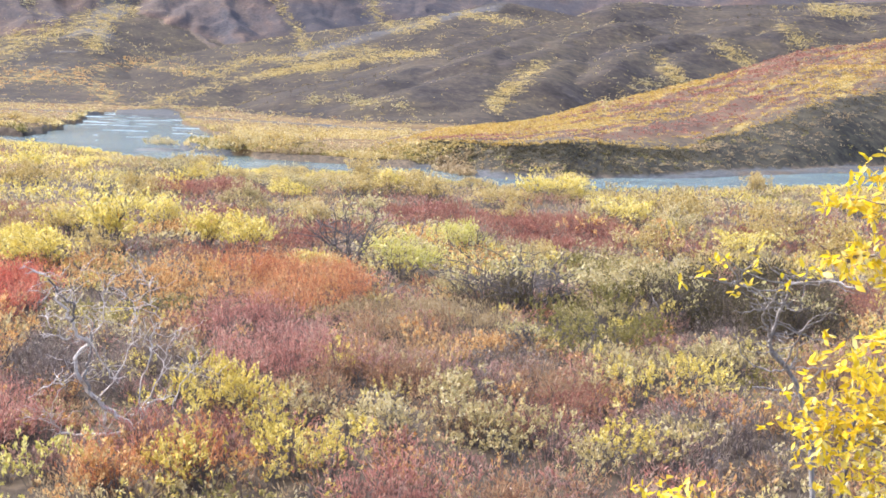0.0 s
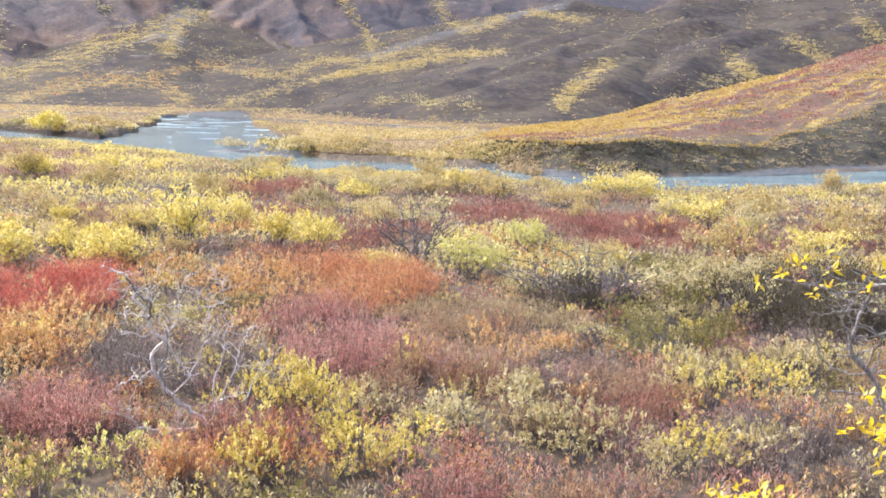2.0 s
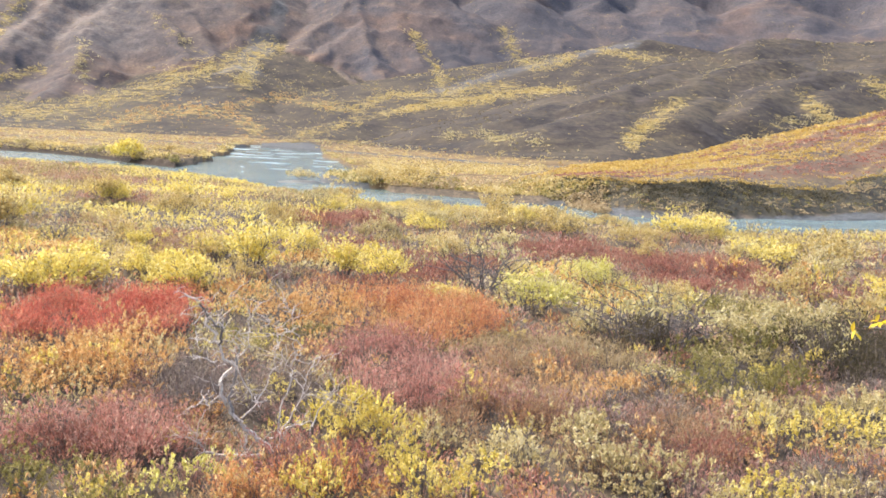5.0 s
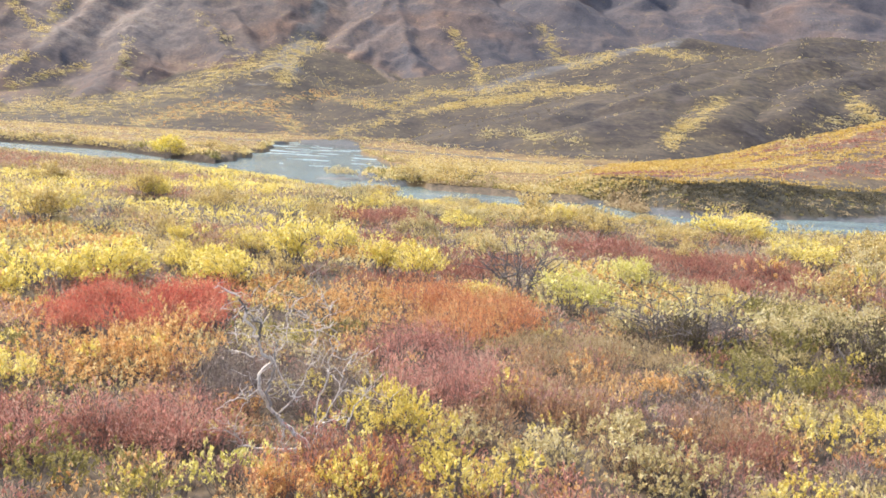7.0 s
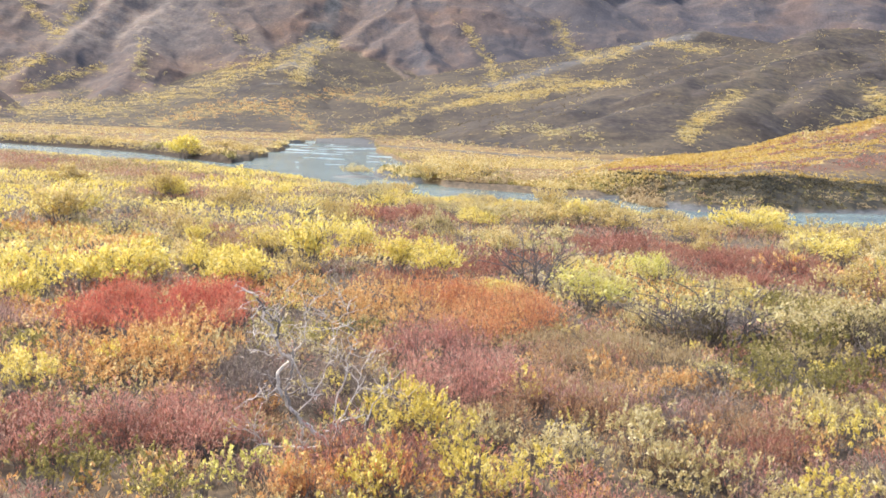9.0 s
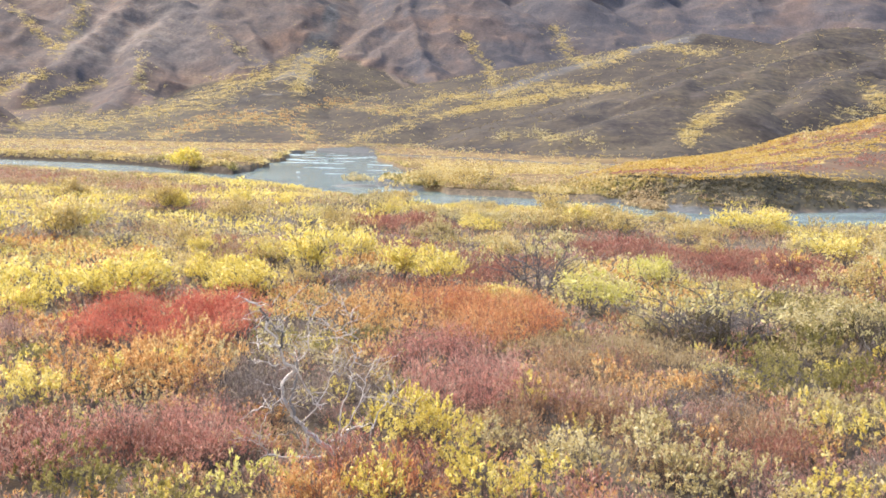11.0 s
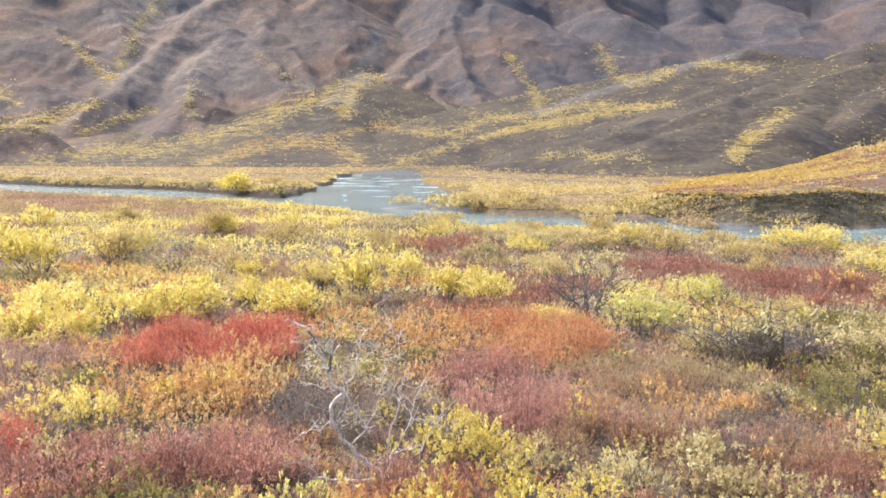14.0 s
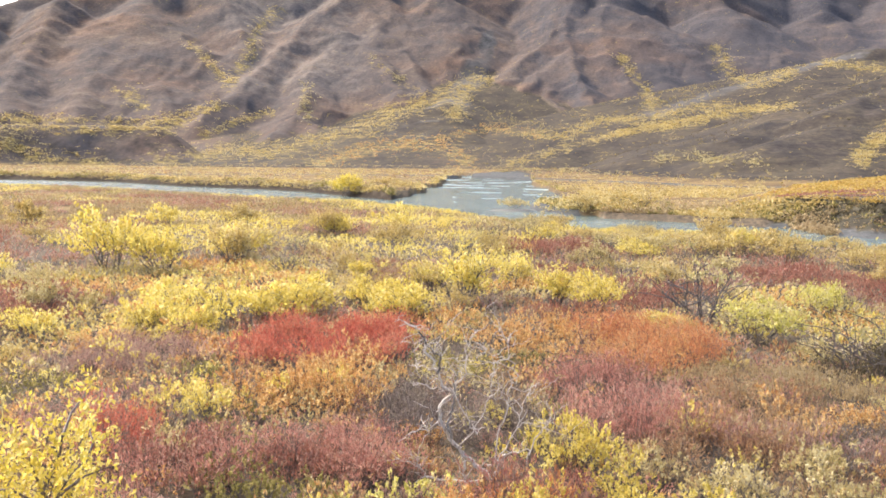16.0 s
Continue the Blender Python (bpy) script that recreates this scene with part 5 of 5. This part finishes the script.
scrub_band("gold", 240, 0.3, (30.6, 8.6), (31.8, 7.2), (32.2, 5.9), (33.0, 4.7), (33.5, 4.2))
scrub_band("gold", 200, 0.35, (37.4, 1.4), (35.8, 2.2), (34.0, 3.0))
scrub_band("gold", 500, 0.3, (46.8, 2.1), (44.0, 1.9), (41.4, 1.9), (38.3, 1.7), (36.4, 2.2))
scrub_band("gold", 900, 0.6, (37.2, -0.3), (33.6, 0.4), (31.0, 0.2), (28.3, 1.0), (25.7, 1.7), (23.7, 2.7), (21.5, 3.4), (18.5, 4.7))
scrub_band("gold", 260, 0.35, (18.0, 4.8), (19.5, 3.9), (19.8, 2.7), (20.2, 2.3))
scrub_band("orange", 420, 0.5, (28.0, -0.3), (25.7, 0.4), (22.9, 0.9), (20.2, 0.5), (19.2, -0.2))
scrub_band("gold", 520, 0.35, (15.8, 1.5), (13.4, 1.4), (11.4, 2.3), (8.5, 2.4), (6.6, 2.9), (4.0, 3.2))
scrub_band("gold", 200, 0.2, (10.0, 6.0), (9.5, 5.0), (8.5, 3.7), (8.3, 3.0))
scrub_band("gold", 320, 0.35, (4.8, 6.4), (4.1, 5.1), (2.8, 4.3), (1.6, 4.6), (0.7, 5.0))
scrub_band("gold", 800, 0.28, (16.8, -0.4), (13.4, 0.6), (10.1, 1.6), (6.9, 2.2), (3.6, 2.7), (0.6, 3.1))
scrub_band("gold", 300, 0.25, (11.4, 1.2), (8.5, 1.8), (5.3, 2.2))
scrub_band("gold", 90, 0.4, (39.1, 3.7), (38.4, 2.9))
scrub_band("pale", 90, 0.25, (29.0, 4.3), (28.8, 2.2))
scrub_band("gold", 420, 0.25, (49, 1.55), (45.7, 1.5), (42.9, 1.4), (39.9, 1.4), (36.6, 1.5))
scrub_band("gold", 420, 0.4, (49, 0.2), (45.8, 0.3), (43.4, -0.2), (40.3, -0.5))
scrub_band("pale", 200, 0.35, (48, 0.9), (45.7, 0.9), (44.1, 0.7))
scrub_band("gold", 160, 0.25, (35.5, 6.5), (34.5, 5.3), (33.3, 4.2))
scrub_band("gold", 170, 0.25, (35.2, 1.1), (33.2, 1.9), (31.0, 2.6))
scrub_band("orange", 240, 0.3, (21.9, 0.7), (19.7, 1.5), (17.9, 1.8), (16.0, 1.6), (14.4, 1.3))
scrub_band("gold", 140, 0.3, (-1.1, 5.4), (-2.9, 5.1), (-4.3, 5.0))
scrub_band("pale", 120, 0.3, (25.0, 5.9), (23.6, 4.8), (22.3, 3.9))
scrub_band("gold", 420, 0.4, (-6.0, 2.7), (-4.7, 1.7), (-3.4, 0.7), (-3.1, -0.2))
scrub_band("gold", 240, 0.35, (-12.5, 3.4), (-13.2, 2.5), (-14.1, 1.7))
scrub_band("gold", 220, 0.35, (-15.9, 4.0), (-16.8, 3.4), (-17.9, 2.8))
scrub_band("gold", 140, 0.3, (-19.1, 5.1), (-20.4, 4.1))
scrub_band("gold", 220, 0.4, (-20.8, 6.0), (-23.4, 5.8))
scrub_band("gold", 140, 0.3, (-9.3, 0.3), (-10.9, 0.7))
scrub_band("gold", 300, 0.3, (9.5, 1.6), (6.2, 2.3), (2.1, 3.1))
scrub_band("pale", 260, 0.35, (8.1, -0.1), (6.1, 0.1), (4.7, -0.1), (2.0, -0.4))
scrub_band("pale", 160, 0.35, (-11.2, 1.6), (-13.7, 1.8))
for kind, rows in BANDS.items():
    az, r = np.concatenate([q[0] for q in rows]), np.concatenate([q[1] for q in rows])
    x, y = place(az, r)
    far_clumps("gully_scrub", "bands of " + {"gold": "golden", "orange": "orange", "pale": "straw-coloured"}[kind] + " scrub in gullies and along slopes", kind, x, y, ground_z(x, y), rng.uniform(0.9, 3.2, len(x)) * np.clip(r / 800, 0.5, 1.3), 9, 0.5)
# low growth that covers the ground under those bands
EL = np.degrees(np.arctan2(GZ - EYE, np.maximum(GR, 1)))
SCRUB = np.zeros(GZ.shape)
for p, spread, weight in LINES:
    for (a0, e0), (a1, e1) in zip(p[:-1], p[1:]):
        da, de = a1 - a0, 2 * (e1 - e0)
        t = np.clip(((GA - a0) * da + 2 * (EL - e0) * de) / (da * da + de * de), 0, 1)
        d = np.hypot(GA - a0 - t * da, 2 * (EL - e0) - t * de)
        SCRUB = np.maximum(SCRUB, weight * np.exp(-(d / (1.9 * spread)) ** 2))
SCRUB *= 0.44 * smooth(255, 300, GR) * (COVER["gravel"] < 0.5)
SCRUB = np.maximum(SCRUB, 0.5 * PARTS["hill"] * smooth(0.0, -0.2, hill_stripe(PARTS["u2"], GA)) * (PARTS["u2"] > 0.02))
ground.data.attributes.new("scrub", "FLOAT", "POINT").data.foreach_set("value", SCRUB.astype(np.float32).ravel())


# ---- bare twigs standing out of the near growth ----
def bare_twigs(n, az0, az1, r0, r1):
    pieces, tips = [], []
    for _ in range(n):
        az, r = rng.uniform(az0, az1), math.sqrt(rng.uniform(r0 ** 2, r1 ** 2))
        x, y = place(az, r)
        p0 = np.array([float(x), float(y), ground_z(x, y)[0] - 0.05])
        tall = rng.uniform(0.6, 1.05)
        lean = rng.normal(0, 0.25, 2)
        p1 = p0 + np.array([lean[0], lean[1], tall])
        main = bend(p0, p1, 6, 0.0, 0.03)
        pieces.append(tube(main, np.linspace(0.011, 0.004, 6), 4))
        for j in range(3):
            q = main[2 + j]
            e = q + np.array([*rng.normal(0, 0.14, 2), rng.uniform(0.1, 0.28)])
            pieces.append(tube(bend(q, e, 4, 0.02, 0.015), np.linspace(0.006, 0.003, 4), 4))
            tips.append(e)
    ob = link_mesh("bare_twig_growth", *join(pieces), BARK_DARK, smooth_shade=True)
    tagged(ob, "thin dark bare twigs standing above the low growth", "twigs", kind="stuff")


bare_twigs(150, -26, 46, 14, 34)
bare_twigs(110, -26, 6, 13, 23)


# ---- dead willow snag ----
def snag():
    x, y = place(17.9, 19.9)
    z = ground_z(x, y)[0] + 0.06
    root = new("dead_willow")
    root.matrix_basis = pose(float(x), float(y), float(z), 0, 0, 17.9)
    tagged(root, "gnarled dead grey willow with twisted bare limbs", "dead shrub")
    tips = []

    def limb(pts, r0, r1, depth, mat=BARK_GREY):
        p = np.array([(a, 0, 1.1 * h) for a, h in pts], float)
        p[:, 1] = np.linspace(0, depth, len(p)) + rng.normal(0, 0.04, len(p))
        t = np.linspace(0, len(p) - 1, len(p) * 3)
        q = np.stack([np.interp(t, np.arange(len(p)), p[:, k]) for k in range(3)], -1)
        q[1:-1] = (q[:-2] + 4 * q[1:-1] + q[2:]) / 6 + rng.normal(0, 0.034, (len(q) - 2, 3))
        v, f = tube(q, 0.88 * np.linspace(r0, r1, len(q)) * rng.uniform(0.9, 1.15, len(q)), 7)
        link_mesh("limb", v, f, mat, parent=root, smooth_shade=True)
        tips.extend(q[len(q) // 3:])

    limb([(0.0, 0.05), (-0.28, 0.36), (-0.53, 0.42), (-0.84, 0.87), (-1.05, 1.06), (-1.09, 1.45), (-0.84, 1.68), (-1.03, 1.96), (-1.17, 2.18), (-1.4, 2.54), (-1.59, 2.96), (-1.9, 3.13)], 0.06, 0.022, 0.3)
    limb([(0.0, 0.05), (0.22, 0.39), (0.34, 0.59)], 0.06, 0.035, -0.1)
    limb([(-1.17, 2.18), (-1.09, 2.4), (-1.31, 2.65), (-1.59, 2.96)], 0.03, 0.02, 0.25, BARK_DARK)
    limb([(-0.53, 0.42), (-0.59, 0.17), (-0.5, -0.1)], 0.03, 0.02, 0.0)
    limb([(-0.89, 1.9), (-0.5, 1.34), (-0.28, 1.06)], 0.022, 0.012, -0.3)
    limb([(0.11, 0.45), (0.22, 1.23), (0.39, 1.56), (0.45, 1.9), (0.61, 2.07)], 0.022, 0.009, 0.3, BARK_PALE)
    limb([(0.39, 1.56), (0.17, 1.96)], 0.015, 0.007, 0.2)
    limb([(0.45, 1.9), (0.45, 2.46), (0.17, 2.96)], 0.012, 0.005, 0.4, BARK_PALE)
    limb([(-1.17, 1.9), (-1.45, 1.98), (-1.68, 2.04)], 0.02, 0.009, -0.2)
    limb([(-1.09, 2.24), (-1.51, 2.24), (-1.79, 2.29)], 0.018, 0.008, 0.2)
    limb([(0.84, 0.56), (1.12, 1.09), (1.34, 1.29), (1.23, 1.56)], 0.017, 0.007, 0.3, BARK_PALE)
    limb([(0.0, 0.05), (-1.17, 0.05), (-1.45, 0.34), (-1.73, 0.5)], 0.035, 0.012, -0.4)
    limb([(-0.84, 0.87), (-0.95, 1.23), (-0.81, 1.4), (-0.84, 1.79), (-0.73, 2.18)], 0.04, 0.018, 0.1, BARK_MID)
    limb([(-1.12, 1.12), (-1.45, 1.06), (-1.73, 1.01)], 0.018, 0.008, -0.2)
    limb([(-0.06, 0.34), (0.34, 0.59), (0.84, 0.73)], 0.025, 0.01, -0.2)
    limb([(0.1, 0.4), (0.55, 1.0), (0.7, 1.5), (1.0, 1.9)], 0.018, 0.007, 0.4, BARK_PALE)
    limb([(-0.7, 0.7), (-0.2, 1.2), (-0.05, 1.7), (0.1, 2.3), (-0.1, 2.6)], 0.018, 0.006, 0.3, BARK_PALE)
    limb([(-0.84, 1.79), (-0.5, 2.2), (-0.55, 2.7), (-0.3, 3.0)], 0.02, 0.007, 0.2)
    limb([(-0.05, 1.7), (0.25, 1.9), (0.3, 2.2)], 0.012, 0.006, 0.1)
    tips_a = np.array(tips)
    twigs, ends = [], []
    for k in range(270):
        q = tips_a[rng.integers(0, len(tips_a))] if k < 150 else ends[int(rng.integers(0, len(ends)))]
        e = q + rng.normal(size=3) * np.array([0.24, 0.24, 0.18]) + np.array([0, 0, 0.12])
        twigs.append(tube(bend(q, e, 5, 0.02, 0.025), np.linspace(0.0105, 0.005, 5) * (1 if k < 150 else 0.7), 4))
        ends.append(e)
    brush = link_mesh("brushwood", *join(twigs), BARK_PALE, parent=root, smooth_shade=True)
    tagged(brush, kind="stuff")
    ends = np.array(ends)
    c = np.repeat(ends[rng.integers(0, len(ends), 56)], 5, 0) + rng.normal(0, 0.06, (280, 3))
    link_mesh("crown", *leaf_quads(c, rng.uniform(0.06, 0.12, 280), 0.2, 0.4), LEAF["pale"], parent=root)


snag()


# ---- yellow willow leaning in close to the camera ----
def leaf_blade(curl, wide):
    """One lance-shaped leaf, 1 long, folded along its rib."""
    t = np.array([0.0, 0.18, 0.42, 0.68, 0.88, 1.0])
    w = wide * np.array([0.02, 0.6, 1.0, 0.8, 0.4, 0.0])
    rib = np.stack([t, t * 0, curl * t * (t - 0.3)], -1)
    left = rib + np.stack([t * 0, w, 0.3 * w], -1)
    right = rib + np.stack([t * 0, -w, 0.3 * w], -1)
    v = np.concatenate([left, rib, right])
    k = np.arange(5)
    f = np.concatenate([np.stack([k, k + 6, k + 7, k + 1], -1), np.stack([k + 6, k + 12, k + 13, k + 7], -1)])
    return v, f


def near_leaf_material():
    m, nt, bsdf = nodes_of("near_yellow_leaf")
    rnd = nt.nodes.new("ShaderNodeObjectInfo").outputs["Random"]
    col = ramp_node(nt, rnd, [(0.0, (0.6, 0.42, 0.02)), (0.4, (0.8, 0.6, 0.02)), (0.8, (0.86, 0.68, 0.05)), (1.0, (0.78, 0.7, 0.3))])
    col = mix_node(nt, ramp_node(nt, noise_node(nt, 60, 3), [(0.6, (0, 0, 0)), (0.75, (0.5, 0.5, 0.5))]), col, (0.45, 0.22, 0.03))
    nt.links.new(col, bsdf.inputs["Base Color"])
    bsdf.inputs["Roughness"].default_value = 0.45
    tr = nt.nodes.new("ShaderNodeBsdfTranslucent")
    nt.links.new(col, tr.inputs[0])
    mix = nt.nodes.new("ShaderNodeMixShader")
    mix.inputs[0].default_value = 0.5
    nt.links.new(bsdf.outputs[0], mix.inputs[1])
    nt.links.new(tr.outputs[0], mix.inputs[2])
    nt.links.new(mix.outputs[0], nt.nodes["Material Output"].inputs[0])
    return m


NEAR_LEAF = near_leaf_material()
blades = []
for curl, wide in ((0.15, 0.22), (-0.2, 0.26), (0.3, 0.19)):
    v, f = leaf_blade(curl, wide)
    o = link_mesh("leaf", v, f, NEAR_LEAF, smooth_shade=True)
    blades.append(o.data)
    bpy.data.objects.remove(o)


def seen(az, el, r):
    """Point at a bearing, an elevation angle and a range from the eye."""
    x, y = place(az, r)
    return np.array([float(x) + 0.11, float(y) + 0.07, EYE - 0.02 + r * math.tan(radians(el))])


def close_willow():
    bx, by = place(-24.0, 4.9)
    bz = ground_z(bx, by)[0]
    root = new("willow_bush")
    root.location = (float(bx), float(by), float(bz))
    tagged(root, "bright yellow willow bush with grey crooked limbs close by", "willow")
    base = np.array([float(bx), float(by), float(bz)])

    def limb(pts, r0, r1, mat=BARK_MID):
        p = np.array(pts) - base
        t = np.linspace(0, len(p) - 1, len(p) * 3)
        q = np.stack([np.interp(t, np.arange(len(p)), p[:, k]) for k in range(3)], -1)
        q[1:-1] = (q[:-2] + 2 * q[1:-1] + q[2:]) / 4 + rng.normal(0, 0.006, (len(q) - 2, 3))
        v, f = tube(q, 0.55 * np.linspace(r0, r1, len(q)) * rng.uniform(0.85, 1.15, len(q)), 7)
        return link_mesh("limb", v, f, mat, parent=root, smooth_shade=True)

    def leafy(limb_ob, centre, spread, n, size):
        """Leaves about a short twig; each a blade of its own."""
        for k in range(n):
            if k % 5 == 0:
                hub = centre + rng.normal(size=3) * spread - base
            o = new("leaf", blades[int(rng.integers(0, 3))])
            o.parent = limb_ob
            s = size * float(rng.uniform(0.65, 1.2))
            way = Vector(rng.normal(size=3) + np.array([0, 0, 0.25]))
            turn = way.to_track_quat("X", "Z").to_matrix().to_4x4() @ Euler((float(rng.uniform(-1, 1)), 0, 0)).to_matrix().to_4x4()
            o.matrix_basis = Matrix.Translation(hub + rng.normal(0, 0.008, 3)) @ turn @ Matrix.Diagonal((s, s, s, 1))

    limb([base, seen(-23.4, -19.5, 4.9), seen(-22.2, -15.5, 4.9), seen(-20.5, -13.7, 4.8), seen(-20.0, -12.6, 4.7), seen(-20.8, -10.1, 4.6), seen(-20.9, -9.3, 4.5), seen(-22.9, -9.0, 4.4), seen(-24.4, -9.3, 4.3)], 0.024, 0.008)
    limb([seen(-20.0, -12.6, 4.7), seen(-19.6, -11.4, 4.6), seen(-19.6, -10.4, 4.5)], 0.012, 0.005)
    t1 = limb([seen(-20.8, -10.1, 4.6), seen(-17.8, -9.6, 4.4), seen(-15.2, -9.5, 4.3)], 0.009, 0.003)
    limb([seen(-21.0, -14.1, 4.8), seen(-21.7, -12.0, 4.6), seen(-22.4, -11.1, 4.5)], 0.009, 0.004)
    limb([seen(-19.3, -15.5, 4.8), seen(-21.7, -15.4, 4.85), seen(-22.2, -15.6, 4.9)], 0.006, 0.01)
    limb([seen(-18.1, -12.4, 4.7), seen(-18.4, -13.6, 4.8), seen(-20.0, -14.6, 4.8), seen(-21.0, -14.3, 4.8)], 0.004, 0.009)
    limb([base, seen(-24.8, -20.4, 4.8), seen(-24.8, -17.5, 4.8), seen(-25.4, -14.0, 4.8)], 0.022, 0.012, BARK_DARK)
    t2 = limb([seen(-19.1, -7.9, 4.4), seen(-19.9, -8.8, 4.5), seen(-20.9, -9.3, 4.5)], 0.003, 0.008)
    t3 = limb([seen(-17.1, -8.2, 4.3), seen(-18.6, -9.1, 4.4), seen(-20.7, -9.4, 4.5)], 0.003, 0.008)
    for tw, a, e, n in ((t1, -15.3, -9.5, 8), (t1, -16.4, -9.4, 6), (t1, -17.6, -9.8, 4), (t1, -18.8, -10.0, 8), (t3, -17.2, -8.2, 6), (t3, -18.8, -9.1, 6), (t2, -19.1, -7.8, 7), (t2, -20.2, -9.0, 6), (t2, -16.2, -8.6, 6), (t1, -20.2, -9.6, 6), (t2, -21.2, -8.8, 8)):
        leafy(tw, seen(a, e, 4.4), (0.045, 0.045, 0.02), n, 0.048)
    # fine bare twigs off the limbs
    for a, e, r in ((-20.4, -13.4, 4.7), (-20.6, -10.6, 4.6), (-21.5, -9.1, 4.45), (-22.0, -15.6, 4.9), (-19.7, -11.0, 4.5), (-21.6, -12.2, 4.6), (-23.2, -9.0, 4.4), (-20.2, -12.2, 4.7), (-21.3, -14.2, 4.8), (-18.0, -9.6, 4.4), (-22.3, -17.0, 4.9), (-22.8, -18.4, 4.9)):
        for _ in range(6):
            da, de = rng.uniform(-2.4, 2.0), rng.uniform(-0.8, 2.0)
            limb([seen(a, e, r), seen(a + da * 0.5, e + de * 0.6, r - 0.03), seen(a + da, e + de, r - 0.08)], 0.007, 0.003, BARK_MID)
    # leafy shoots, nearer the eye
    stem = limb([base + np.array([0.5, -0.3, 0]), seen(-27.5, -20, 4.0), seen(-26.5, -12, 3.9), seen(-26.6, -6, 3.9), seen(-26.0, -2.0, 3.8)], 0.016, 0.004, BARK_BROWN)
    for a0, e0, a1, e1, n, spread in (
            (-26.0, -5.6, -22.0, -4.4, 30, 0.07), (-26.0, -8.2, -22.6, -7.6, 34, 0.08), (-26.0, -4.0, -23.6, -2.6, 20, 0.06),
            (-26.6, -15.0, -22.6, -13.4, 40, 0.10), (-26.8, -17.0, -21.8, -16.2, 44, 0.11), (-27.0, -18.5, -20.4, -17.4, 26, 0.08),
            (-27.0, -20.5, -23.2, -19.0, 36, 0.12), (-26.8, -12.5, -24.6, -11.3, 12, 0.06), (-27.0, -17.0, -24.0, -15.5, 34, 0.12)):
        p0, p1 = seen(a0 - 1.0, e0, 3.9), seen(a1 - 1.0, e1, 4.05)
        sh = limb([p0, (p0 * 0.5 + p1 * 0.5) + np.array([0, 0, 0.04]), p1], 0.007, 0.0025, BARK_BROWN)
        for k in range(4):
            w = 0.25 + 0.25 * k
            leafy(sh, p0 * (1 - w) + p1 * w, np.array([spread * 0.6, spread * 0.6, spread * 0.5]), max(6, int(n * 1.4)), 0.045)
    low = limb([base + np.array([-0.2, -0.4, 0]), seen(-20, -26, 3.9), seen(-17.5, -22.5, 4.0), seen(-15.8, -21.5, 4.0)], 0.01, 0.003, BARK_BROWN)
    for a, e, n in ((-14.9, -22.0, 16), (-16.4, -22.0, 16), (-17.6, -22.2, 14), (-13.8, -22.6, 10)):
        leafy(low, seen(a, e, 4.0), (0.06, 0.06, 0.03), n + 10, 0.05)


close_willow()


# ---- near willow shrub lower on the bank ----
def bank_willow(kind, az, r, wide, tall, sprays):
    x, y = place(az, r)
    z = ground_z(x, y)[0]
    limbs, fol = shrub_meshes(wide, tall, "bright", 14, sprays, 12, 0.062)
    root = new("willow_shrub")
    root.location = (float(x), float(y), float(z))
    tagged(root, "bright yellow leafy willow shrub on the road bank", "willow", group="willow shrubs on the bank")
    link_mesh("trunk", *limbs, BARK_BROWN, parent=root, smooth_shade=True)
    link_mesh("crown", *fol, LEAF[kind], parent=root)


bank_willow("bright", 46.6, 10.0, 2.5, 2.2, 820)
bank_willow("yellow", 40.0, 11.0, 1.3, 0.6, 240)
bank_willow("yellow", 47.0, 15.5, 3.0, 1.6, 320)
